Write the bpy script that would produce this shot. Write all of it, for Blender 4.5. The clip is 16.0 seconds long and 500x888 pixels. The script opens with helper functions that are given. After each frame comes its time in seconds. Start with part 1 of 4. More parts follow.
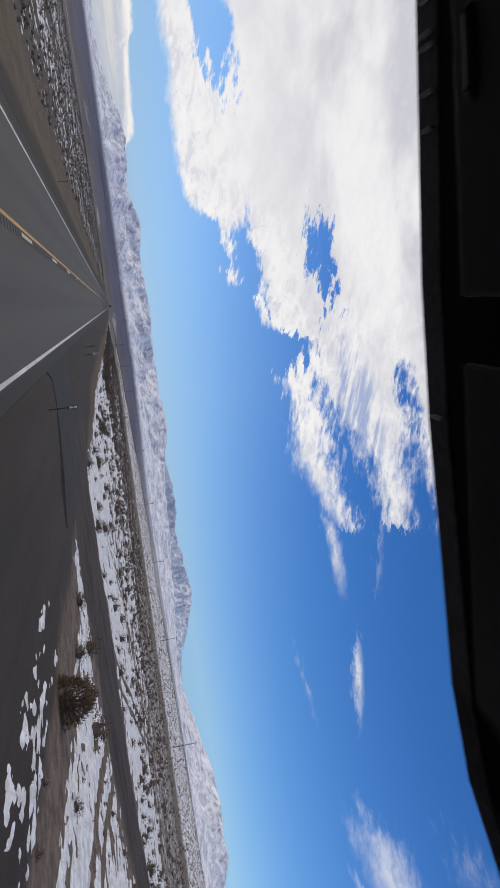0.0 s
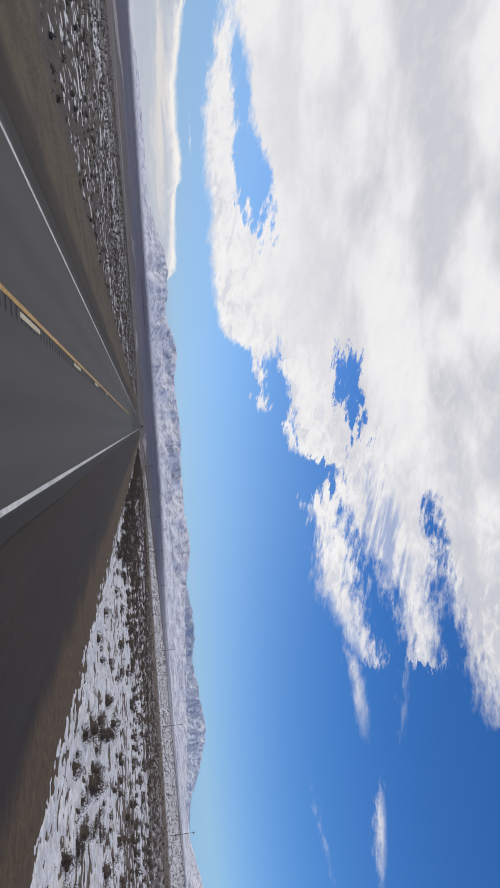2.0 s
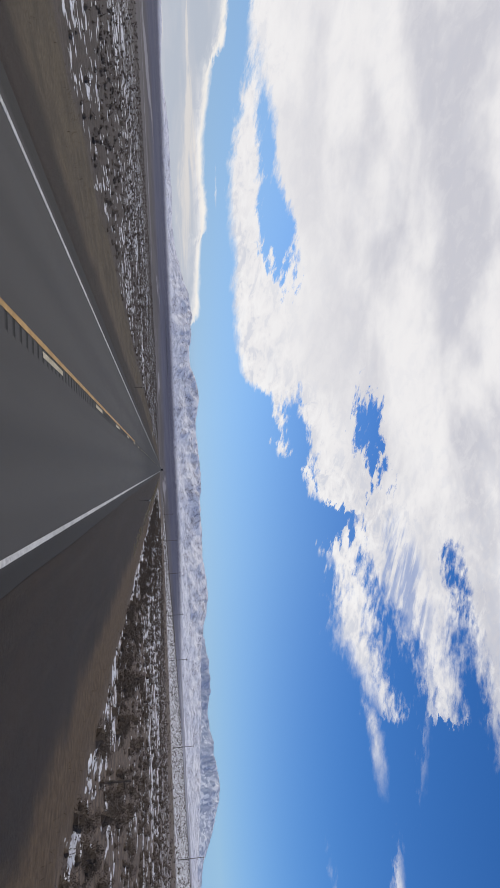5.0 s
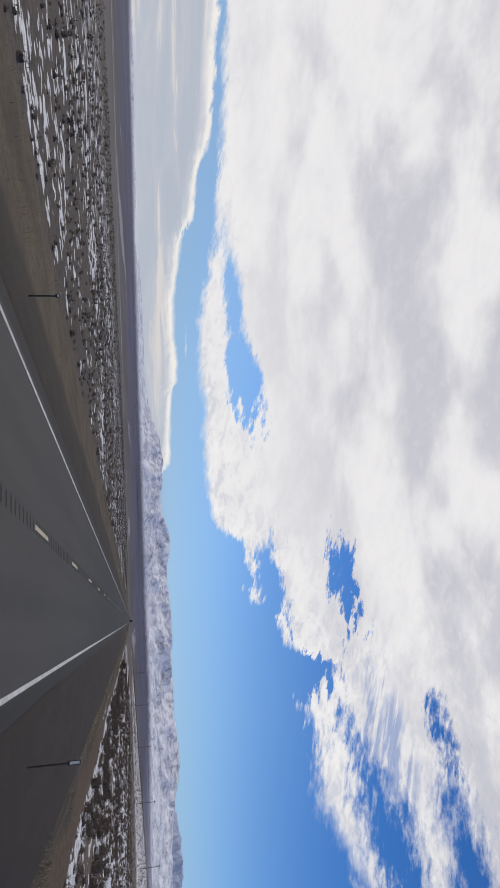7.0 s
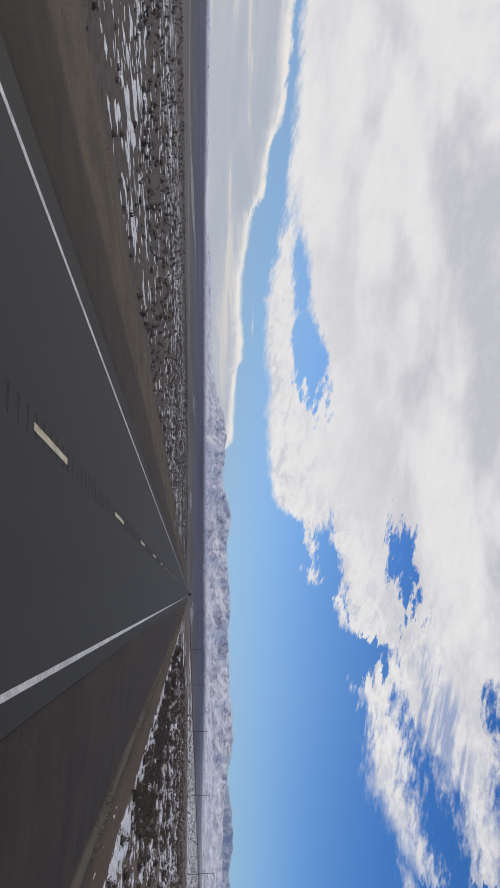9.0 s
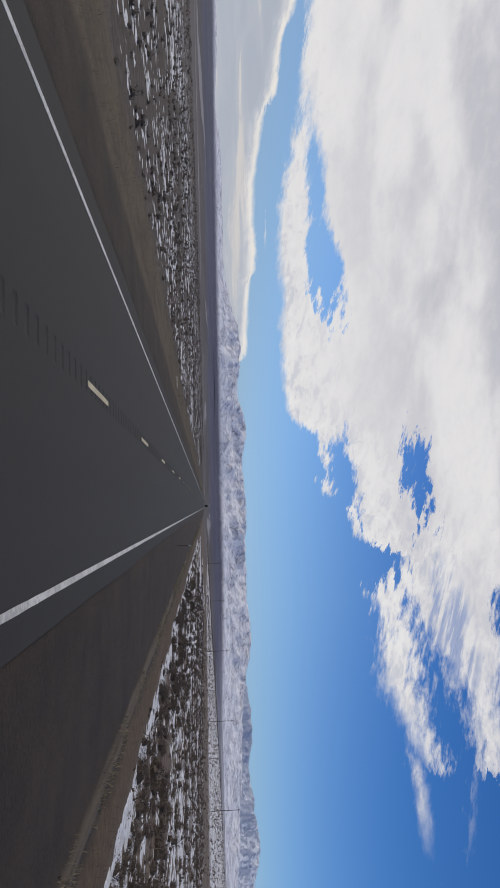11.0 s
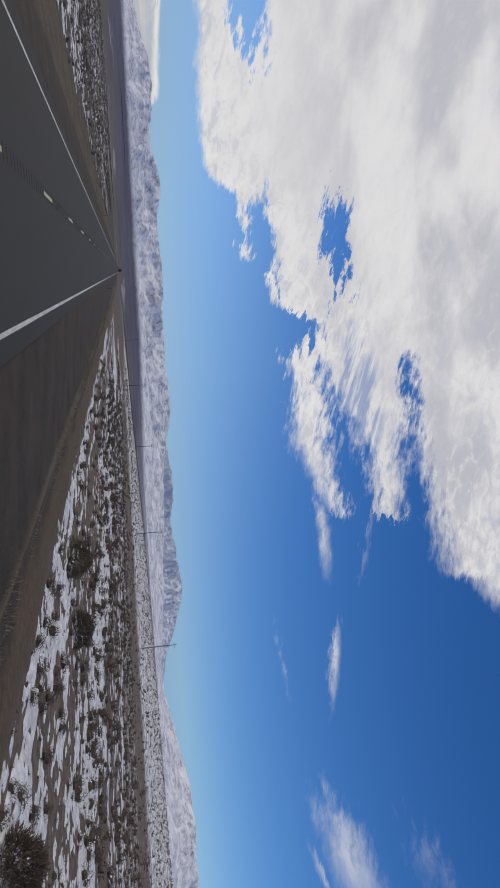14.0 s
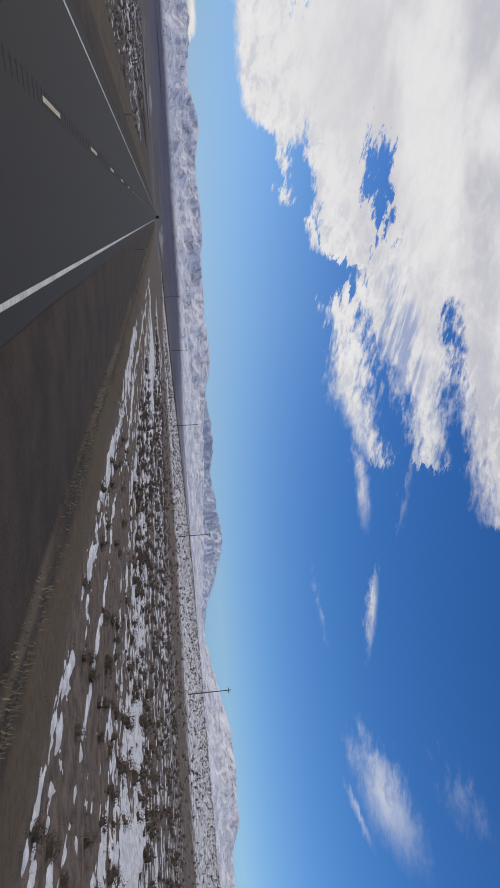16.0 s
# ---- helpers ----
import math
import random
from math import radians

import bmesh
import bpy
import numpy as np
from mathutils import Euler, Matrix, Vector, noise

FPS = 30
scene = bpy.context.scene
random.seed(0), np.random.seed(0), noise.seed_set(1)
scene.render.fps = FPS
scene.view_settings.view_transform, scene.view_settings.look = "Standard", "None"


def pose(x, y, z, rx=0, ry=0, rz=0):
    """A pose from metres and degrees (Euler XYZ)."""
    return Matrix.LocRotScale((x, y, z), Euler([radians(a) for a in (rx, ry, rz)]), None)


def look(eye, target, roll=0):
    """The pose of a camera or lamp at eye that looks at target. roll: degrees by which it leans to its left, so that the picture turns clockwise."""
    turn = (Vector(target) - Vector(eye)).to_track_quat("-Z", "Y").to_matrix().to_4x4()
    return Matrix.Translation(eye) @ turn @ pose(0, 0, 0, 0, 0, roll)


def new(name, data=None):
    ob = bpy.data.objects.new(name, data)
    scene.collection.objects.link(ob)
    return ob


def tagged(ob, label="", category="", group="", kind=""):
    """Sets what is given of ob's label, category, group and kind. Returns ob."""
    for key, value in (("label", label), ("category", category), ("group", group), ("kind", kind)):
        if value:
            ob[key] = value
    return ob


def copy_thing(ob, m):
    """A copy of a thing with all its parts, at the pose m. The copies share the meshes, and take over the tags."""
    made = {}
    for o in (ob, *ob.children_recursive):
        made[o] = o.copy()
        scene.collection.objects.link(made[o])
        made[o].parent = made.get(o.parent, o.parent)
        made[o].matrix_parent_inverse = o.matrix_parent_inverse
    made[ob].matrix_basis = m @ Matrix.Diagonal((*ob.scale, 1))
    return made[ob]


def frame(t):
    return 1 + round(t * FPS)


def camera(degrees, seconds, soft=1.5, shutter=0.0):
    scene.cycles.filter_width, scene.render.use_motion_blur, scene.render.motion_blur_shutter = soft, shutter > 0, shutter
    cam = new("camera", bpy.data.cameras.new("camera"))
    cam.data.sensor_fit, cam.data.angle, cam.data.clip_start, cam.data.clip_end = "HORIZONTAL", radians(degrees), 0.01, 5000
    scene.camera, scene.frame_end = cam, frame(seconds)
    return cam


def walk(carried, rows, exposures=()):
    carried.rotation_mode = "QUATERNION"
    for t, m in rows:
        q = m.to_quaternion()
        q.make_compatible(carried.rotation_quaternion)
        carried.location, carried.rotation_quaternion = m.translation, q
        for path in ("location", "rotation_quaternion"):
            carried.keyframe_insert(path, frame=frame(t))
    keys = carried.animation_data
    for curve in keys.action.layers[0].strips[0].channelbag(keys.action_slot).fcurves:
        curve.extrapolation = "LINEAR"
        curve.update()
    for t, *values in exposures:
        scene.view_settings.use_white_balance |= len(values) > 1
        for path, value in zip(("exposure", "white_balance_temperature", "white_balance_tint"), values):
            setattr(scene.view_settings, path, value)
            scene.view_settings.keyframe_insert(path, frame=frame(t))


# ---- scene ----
# ---- camera and its drive ----
EYE_HEIGHT = 2.47
SPEED = 28.56            # metres a second along +y
cam = camera(39.65, 16.0, 1.6, 0.02)

# seconds, turn to the right, tilt upwards, lean of the upright picture (degrees); the phone is held on its side
TURNS = [
    (0.0, 12.49, 9.72, 8.07), (0.5, 11.25, 8.94, 7.01), (1.0, 9.13, 9.06, 6.56), (1.5, 4.46, 8.05, 4.68),
    (2.0, 2.0, 8.72, 3.94), (2.5, 0.59, 8.94, 2.96), (3.0, 2.17, 9.18, 2.09), (3.2, 2.08, 8.2, 1.83),
    (5.3, -1.95, 7.37, 2.45), (5.5, -1.9, 7.36, 2.25), (6.0, -7.55, 7.32, 2.31), (6.5, -11.13, 7.78, 2.34),
    (7.0, -13.85, 10.12, 1.7), (7.5, -11.94, 9.51, 1.26), (8.0, -13.19, 10.5, 2.88), (8.5, -12.18, 6.56, 0.26),
    (8.7, -12.62, 5.3, -0.09), (10.8, -6.59, 3.24, 0.91), (11.0, -5.06, 3.67, 1.06), (11.5, 1.4, 6.02, 2.24),
    (12.0, 2.22, 7.44, 2.43), (12.5, 2.78, 6.37, 2.61), (13.0, 7.09, 7.2, 3.41), (13.5, 12.88, 8.55, 3.38),
    (14.0, 14.38, 9.76, 3.39), (14.5, 16.51, 9.49, 2.59), (15.0, 16.3, 7.96, 1.45), (15.5, 18.23, 6.94, 3.08),
    (16.0, 18.39, 6.31, 3.84)]
rows = []
for t, turn, tilt, lean in TURNS:
    eye = Vector((np.interp(t, (0.0, 2.0, 8.0, 16.0), (2.54, 2.63, 2.645, 2.71)), SPEED * t, EYE_HEIGHT))
    a, b = radians(turn), radians(tilt)
    way = Vector((math.sin(a) * math.cos(b), math.cos(a) * math.cos(b), math.sin(b)))
    rows.append((t, look(eye, eye + way * 10, 90 - lean)))
EXPOSURE = 0.0
walk(cam, rows, [(0.0, EXPOSURE), (6.5, EXPOSURE - 0.05), (8.5, EXPOSURE - 0.14), (11.0, EXPOSURE - 0.21), (13.0, EXPOSURE - 0.23), (14.2, EXPOSURE - 0.27), (15.2, EXPOSURE - 0.18), (16.0, EXPOSURE - 0.17)])

# ---- sky, clouds and sun ----
SUN_EL, SUN_AZ = 34.0, -62.0      # behind the cloud bank, left of the road


class Nodes:
    """A short way to chain shader nodes."""

    def __init__(self, tree):
        self.tree, self.n, self.l = tree, tree.nodes, tree.links

    def put(self, socket, value):
        if isinstance(value, bpy.types.NodeSocket):
            self.l.new(value, socket)
        elif value is not None:
            socket.default_value = value

    def math(self, op, a, b=None, c=None):
        n = self.n.new("ShaderNodeMath")
        n.operation = op
        for i, v in enumerate((a, b, c)):
            self.put(n.inputs[i], v)
        return n.outputs[0]

    def add(self, *v):
        r = v[0]
        for x in v[1:]:
            r = self.math("ADD", r, x)
        return r

    def mul(self, *v):
        r = v[0]
        for x in v[1:]:
            r = self.math("MULTIPLY", r, x)
        return r

    def sub(self, a, b):
        return self.math("SUBTRACT", a, b)

    def big(self, *v):
        r = v[0]
        for x in v[1:]:
            r = self.math("MAXIMUM", r, x)
        return r

    def step(self, x, lo, hi, a=0.0, b=1.0):
        n = self.n.new("ShaderNodeMapRange")
        n.interpolation_type = "SMOOTHSTEP"
        for i, v in enumerate((x, lo, hi, a, b)):
            self.put(n.inputs[i], v)
        return n.outputs[0]

    def line(self, x, lo, hi, a=0.0, b=1.0):
        n = self.n.new("ShaderNodeMapRange")
        for i, v in enumerate((x, lo, hi, a, b)):
            self.put(n.inputs[i], v)
        return n.outputs[0]

    def noise(self, vec, scale, detail=6.0, rough=0.55, warp=0.0):
        n = self.n.new("ShaderNodeTexNoise")
        self.put(n.inputs["Vector"], vec)
        for k, v in (("Scale", scale), ("Detail", detail), ("Roughness", rough), ("Distortion", warp)):
            self.put(n.inputs[k], v)
        return n.outputs[0]

    def xyz(self, x, y, z):
        n = self.n.new("ShaderNodeCombineXYZ")
        for i, v in enumerate((x, y, z)):
            self.put(n.inputs[i], v)
        return n.outputs[0]

    def split(self, vec):
        n = self.n.new("ShaderNodeSeparateXYZ")
        self.put(n.inputs[0], vec)
        return n.outputs

    def mix(self, f, a, b, mode="MIX"):
        n = self.n.new("ShaderNodeMix")
        n.data_type, n.blend_type = "RGBA", mode
        self.put(n.inputs[0], f)
        for s, v in ((n.inputs[6], a), (n.inputs[7], b)):
            self.put(s, (*v, 1) if isinstance(v, tuple) and len(v) == 3 else v)
        return n.outputs[2]

    def bump(self, height, strength, distance):
        n = self.n.new("ShaderNodeBump")
        for k, v in (("Height", height), ("Strength", strength), ("Distance", distance)):
            self.put(n.inputs[k], v)
        return n.outputs[0]


world = bpy.data.worlds.new("winter_sky")
scene.world = world
world.use_nodes = True
k = Nodes(world.node_tree)
background = world.node_tree.nodes["Background"]
sky = k.n.new("ShaderNodeTexSky")
sky.sky_type, sky.sun_disc = "NISHITA", False
sky.sun_elevation, sky.sun_rotation = radians(SUN_EL), radians(SUN_AZ)
sky.altitude, sky.air_density, sky.dust_density, sky.ozone_density = 1500, 1.0, 0.25, 2.0
way = k.n.new("ShaderNodeTexCoord").outputs["Generated"]
dx, dy, dz = k.split(way)
k.put(sky.inputs[0], k.xyz(dx, dy, k.big(dz, 0.05)))
DEG = 180 / math.pi
az = k.mul(k.math("ARCTAN2", dx, dy), DEG)          # to the right of the road's line
el = k.mul(k.math("ARCSINE", dz), DEG)
# clouds: flat layers seen edge-on near the horizon, so the noise is stretched sideways there
fine = k.xyz(k.mul(az, 0.34), k.add(k.mul(el, 0.80), k.mul(az, 0.10)), 3.0)
n_mid = k.sub(k.noise(k.xyz(k.mul(az, 0.19), k.mul(el, 0.50), 5.0), 1.6, 6.0, 0.60, 0.25), 0.5)
n_fine = k.sub(k.noise(fine, 2.0, 9.0, 0.64, 0.25), 0.5)
n_feather = k.sub(k.noise(k.xyz(k.mul(k.sub(az, k.mul(el, 0.25)), 0.42), k.add(k.mul(el, 1.7), k.mul(az, 0.42)), 8.0), 1.5, 7.0, 0.68, 0.5), 0.5)
az2 = k.add(az, k.mul(n_mid, 1.8), k.mul(n_fine, 1.6), k.mul(n_feather, 3.6))
el2 = k.add(el, k.mul(n_mid, 0.7))

def curve(x, lo, hi, low, high, points):
    """A smooth height over x, from a few points."""
    n = k.n.new("ShaderNodeFloatCurve")
    c = n.mapping.curves[0]
    c.points[0].location = ((points[0][0] - lo) / (hi - lo), (points[0][1] - low) / (high - low))
    c.points[1].location = ((points[-1][0] - lo) / (hi - lo), (points[-1][1] - low) / (high - low))
    for px, py in points[1:-1]:
        c.points.new((px - lo) / (hi - lo), (py - low) / (high - low))
    n.mapping.update()
    k.put(n.inputs["Value"], k.line(x, lo, hi))
    return k.line(n.outputs[0], 0.0, 1.0, low, high)


def blob(cx, cy, rx, ry, slope=0.0, soft=1.0):
    """1 in the middle of a long patch of cloud, 0 at its rim, negative outside."""
    u = k.sub(az2, cx)
    v = k.sub(k.sub(el2, cy), k.mul(u, slope))
    r = k.math("SQRT", k.add(k.math("POWER", k.mul(k.math("ABSOLUTE", u), 1 / rx), 2.0), k.math("POWER", k.mul(k.math("ABSOLUTE", v), 1 / ry), 2.0)))
    return k.mul(k.sub(1.0, r), soft)


rim = curve(az2, -90, 90, 0, 60, [
    (-90, 8), (-43, 7.6), (-36.5, 7.6), (-34, 7.2), (-32, 7.4), (-28, 6.8), (-24.4, 6.1), (-20, 6.0), (-17, 6.3), (-9.5, 6.4), (-7.9, 6.7), (-6.4, 8.0), (-5.2, 9.3),
    (-2.6, 9.7), (-0.9, 9.4), (-0.3, 11.7), (2.4, 11.9), (3.5, 12.9), (4.5, 15.6), (6.4, 14.4), (7.5, 12.8), (8.6, 13.4), (13.7, 13.1), (15.8, 13.7), (17.4, 14.5), (19.2, 15.2),
    (20.6, 16.0), (21.3, 20.0), (22.2, 23.9), (26.4, 24.4), (27.4, 26.2), (31, 29), (38, 37), (50, 48), (90, 60)])
torn = k.step(az, -11.0, -5.0, 0.30, 0.95)      # the far edge is crisp, the end towards the clear sky is torn
fibre = k.xyz(k.mul(k.sub(az, k.mul(el, 0.25)), 0.26), k.add(el, k.mul(az, 0.22)), 1.0)
n_fibre = k.sub(k.noise(fibre, 1.3, 8.0, 0.62, 0.35), 0.5)
rags = k.add(k.mul(n_fine, 2.6), k.mul(n_fibre, 2.8), k.mul(n_mid, 1.4), k.mul(n_feather, 2.6))
bank = k.math("MINIMUM", k.add(k.sub(el2, rim), k.mul(rags, torn)), 3.5)
depth = k.math("MINIMUM", k.sub(el, rim), 6.0)
# holes: across, up, half length, half height, slope, raggedness
for cx, cy, rx, ry, slope, rag in ((-19.4, 9.7, 3.7, 1.2, 0.16, 0.8), (-24.6, 9.0, 4.2, 0.5, 0.12, 0.5), (-1.9, 17.2, 2.9, 0.9, 0.06, 1.35), (-1.7, 11.3, 3.1, 0.9, 0.10, 1.0),
                                   (18.2, 18.0, 5.2, 1.5, 0.12, 1.4), (20.4, 22.8, 5.0, 1.0, 0.02, 1.2), (10.4, 22.9, 1.7, 0.38, 0.1, 1.3), (13.0, 16.9, 2.4, 0.4, 0.2, 1.3)):
    bank = k.math("MINIMUM", bank, k.add(k.mul(blob(cx, cy, rx, ry, slope), -1.25 * ry), k.mul(rags, rag)))
low_rim = curve(az2, -90, 0, 0, 10, [(-90, 8), (-43, 7.2), (-38.4, 7.0), (-35.4, 6.1), (-32, 5.6), (-30.4, 4.75), (-28, 4.5), (-24.4, 4.15), (-19, 4.25), (-18, 3.85), (-13.3, 3.6), (-11.9, 3.1), (-10.5, 2.0), (0, 0.5)])
low_bank = k.math("MINIMUM", k.mul(k.sub(low_rim, el2), 1.8), 1.5)
tail = blob(22.4, 15.2, 4.6, 0.75, 0.02, 0.9)
strip = blob(32.6, 14.95, 4.6, 0.55, -0.20, 0.95)
puff = blob(46.6, 13.7, 5.8, 2.3, 0.24, 0.95)
puff = k.big(puff, blob(47.4, 11.6, 3.0, 0.35, 0.25, 0.8))
high = blob(23.6, 18.6, 4.0, 0.5, -0.25, 0.32)
veil = blob(47.6, 19.2, 4.0, 1.6, 0.3, 0.32)
wisp = blob(32.6, 10.9, 3.0, 0.30, 0.07, 0.28)
wisp = k.big(wisp, blob(-22.0, 5.05, 1.7, 0.10, 0.02, 0.8))
thick = k.big(bank, k.add(low_bank, k.mul(rags, k.step(az, -26.0, -34.0, 0.25, 0.7))))
small = k.big(tail, strip, high, wisp)
soft = k.step(az, 1.0, 19.0, 0.0, 1.0)
cover = k.step(thick, k.line(soft, 0.0, 1.0, -0.2, -0.8), k.line(soft, 0.0, 1.0, 0.6, 1.75))
# thin streaks through which the blue shows
streaks = k.noise(k.xyz(k.mul(az, 0.16), k.add(k.mul(el, 1.1), k.mul(az, 0.35)), 11.0), 1.4, 7.0, 0.62, 0.3)
sheer = k.mul(k.step(blob(10.5, 18.9, 7.0, 2.4, 0.1), 0.0, 0.5), k.step(streaks, 0.42, 0.60))
cover = k.mul(cover, k.sub(1.0, k.mul(sheer, 0.55)))
streaky = k.add(small, k.mul(n_fine, 0.9), k.mul(n_mid, 0.6), k.mul(n_feather, 0.9))
cover = k.big(cover, k.step(streaky, 0.0, 1.15, 0.0, 0.85))
cover = k.big(cover, k.step(k.add(k.big(puff, veil), k.mul(n_fine, 0.7), k.mul(n_mid, 0.7), k.mul(n_feather, 0.3)), 0.0, 1.25, 0.0, 0.72))
# lit and grey parts of the cloud
shade = k.noise(k.xyz(k.mul(az, 0.05), k.mul(el, 0.13), 7.0), 1.5, 5.0, 0.5, 0.2)
grey = k.mul(k.step(shade, 0.40, 0.64), k.step(k.sub(el, k.mul(az, 0.16)), 9, 24, 0.12, 1.0))
crease = k.mul(k.step(n_fibre, -0.02, 0.16), k.step(n_mid, -0.08, 0.1))
lit = k.sub(k.noise(fine, 1.5, 9.0, 0.64, 0.9), k.noise(k.xyz(k.add(k.mul(az, 0.34), 0.05), k.add(k.mul(el, 0.62), k.mul(az, 0.10), -0.10), 3.0), 1.5, 9.0, 0.64, 0.9))
cloud_col = k.mix(grey, (0.90, 0.885, 0.895), (0.62, 0.62, 0.68))
edge = k.step(k.sub(depth, k.mul(az, 0.12)), 7.5, 1.0, 0.15, 1.0)
cloud_col = k.mix(k.mul(k.step(lit, 0.0, 0.16, 0.0, 0.45), edge), cloud_col, (0.50, 0.55, 0.68))
cloud_col = k.mix(k.mul(crease, edge, 0.38), cloud_col, (0.58, 0.62, 0.72))
cloud_col = k.mix(k.mul(k.step(lit, 0.0, -0.16, 0.0, 0.6), edge), cloud_col, (0.98, 0.97, 0.97))
cloud_col = k.mix(k.mul(k.step(k.sub(low_rim, el), 0.15, 1.3, 0.0, 0.95), k.step(az, -6, -14)), cloud_col, (0.53, 0.565, 0.64))
layers = k.noise(k.xyz(k.mul(az, 0.07), k.mul(el, 0.8), 9.0), 1.0, 6.0, 0.58, 0.6)
lowly = k.mul(k.step(k.sub(low_rim, el), -0.3, 0.5), k.step(az, -6, -14))
cloud_col = k.mix(k.mul(k.step(layers, 0.44, 0.60, 0.0, 0.55), lowly), cloud_col, (0.46, 0.52, 0.62))
cloud_col = k.mix(k.mul(k.step(layers, 0.46, 0.36, 0.0, 0.6), lowly), cloud_col, (0.86, 0.80, 0.74))
cloud_col = k.mix(k.mul(k.step(k.math("ABSOLUTE", k.sub(k.sub(low_rim, el2), 0.15)), 0.5, 0.1, 0.0, 0.8), k.step(az, -6, -14)), cloud_col, (0.98, 0.94, 0.88))
CLOUD_LIGHT, SKY_LIGHT = 0.97, 0.10
tuned = k.n.new("ShaderNodeHueSaturation")
up = k.add(el, k.mul(k.math("MINIMUM", k.add(az, 4.0), 0.0), 0.22), k.mul(az, 0.10))
aside = k.mul(k.big(k.sub(az, 8.0), 0.0), 0.55)
k.put(tuned.inputs["Hue"], k.step(k.add(up, aside), -8.0, 20.0, 0.470, 0.497))
k.put(tuned.inputs["Saturation"], k.step(k.add(up, k.mul(aside, 0.75)), -8.0, 24.0, 0.66, 1.28))
k.put(tuned.inputs["Value"], k.mul(k.step(up, -7.0, 9.0, 0.56, 1.0), k.add(1.0, k.mul(k.step(el, 9.0, 0.0, 0.0, 0.04), k.step(az, -6.0, 4.0)))))
k.put(tuned.inputs["Color"], sky.outputs[0])
sky_col = k.mix(1.0, tuned.outputs[0], (0.72 * SKY_LIGHT, 0.90 * SKY_LIGHT, 1.27 * SKY_LIGHT), "MULTIPLY")
clouds = k.mix(1.0, cloud_col, (CLOUD_LIGHT, CLOUD_LIGHT, CLOUD_LIGHT), "MULTIPLY")
k.put(background.inputs[0], k.mix(cover, sky_col, clouds))
background.inputs[1].default_value = 1.0

lamp = bpy.data.lights.new("sun", "SUN")
lamp.energy, lamp.angle, lamp.color = 0.9, radians(14), (1.0, 0.95, 0.88)
sun = new("sun", lamp)
e, a = radians(SUN_EL), radians(SUN_AZ)
sun.matrix_world = look((0, 0, 200), Vector((0, 0, 200)) - Vector((math.sin(a) * math.cos(e), math.cos(a) * math.cos(e), math.sin(e))))


# ---- materials ----
def material(name, rough=0.9):
    m = bpy.data.materials.new(name)
    m.use_nodes = True
    q = Nodes(m.node_tree)
    p = m.node_tree.nodes["Principled BSDF"]
    p.inputs["Roughness"].default_value = rough
    p.inputs["Specular IOR Level"].default_value = 0.3
    return m, q, p


def place(q):
    return q.n.new("ShaderNodeNewGeometry").outputs["Position"]


def grained(name, dark, light, scale, rough=0.9, bump=0.3, size=0.01, coarse=0.12):
    """Two scales of variation between two colours, with fine relief."""
    m, q, p = material(name, rough)
    pos = place(q)
    f = q.add(q.mul(q.noise(pos, scale, 5.0, 0.6), 0.6), q.mul(q.noise(pos, scale * coarse, 4.0, 0.6), 0.4))
    q.put(p.inputs["Base Color"], q.mix(q.step(f, 0.36, 0.64), dark, light))
    q.put(p.inputs["Normal"], q.bump(q.noise(pos, scale * 3, 3.0), bump, size))
    return m


def make_asphalt():
    m, q, p = material("asphalt", 0.85)
    pos = place(q)
    x, y, z = q.split(pos)
    speck = q.noise(pos, 60.0, 3.0, 0.7)
    blot = q.noise(q.xyz(x, q.mul(y, 0.12), 0.0), 0.9, 5.0, 0.6)
    col = q.mix(q.step(speck, 0.3, 0.7), (0.042, 0.039, 0.037), (0.089, 0.083, 0.078))
    # polished wheel paths and the oil-dark middle of each lane
    u = q.math("ABSOLUTE", q.sub(q.math("ABSOLUTE", q.sub(x, 0.05)), 1.95))
    path = q.step(q.math("ABSOLUTE", q.sub(u, 0.85)), 0.15, 0.55, 1.0, 0.0)
    col = q.mix(q.mul(path, 0.30), col, (0.088, 0.083, 0.079))
    col = q.mix(q.mul(q.step(u, 0.0, 0.45, 1.0, 0.0), 0.25), col, (0.038, 0.037, 0.038))
    col = q.mix(q.mul(q.step(blot, 0.45, 0.7), 0.35), col, (0.05, 0.048, 0.047))
    # darker sealed strips outside the edge lines
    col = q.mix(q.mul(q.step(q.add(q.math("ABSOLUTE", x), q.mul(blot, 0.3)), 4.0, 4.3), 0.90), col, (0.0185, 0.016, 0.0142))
    # farther on, a darker local exposure is painted into the surface colour
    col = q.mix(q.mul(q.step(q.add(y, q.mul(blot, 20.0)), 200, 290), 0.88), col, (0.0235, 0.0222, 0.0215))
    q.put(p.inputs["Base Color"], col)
    q.put(p.inputs["Normal"], q.bump(q.noise(pos, 90.0, 2.0), 0.35, 0.006))
    return m


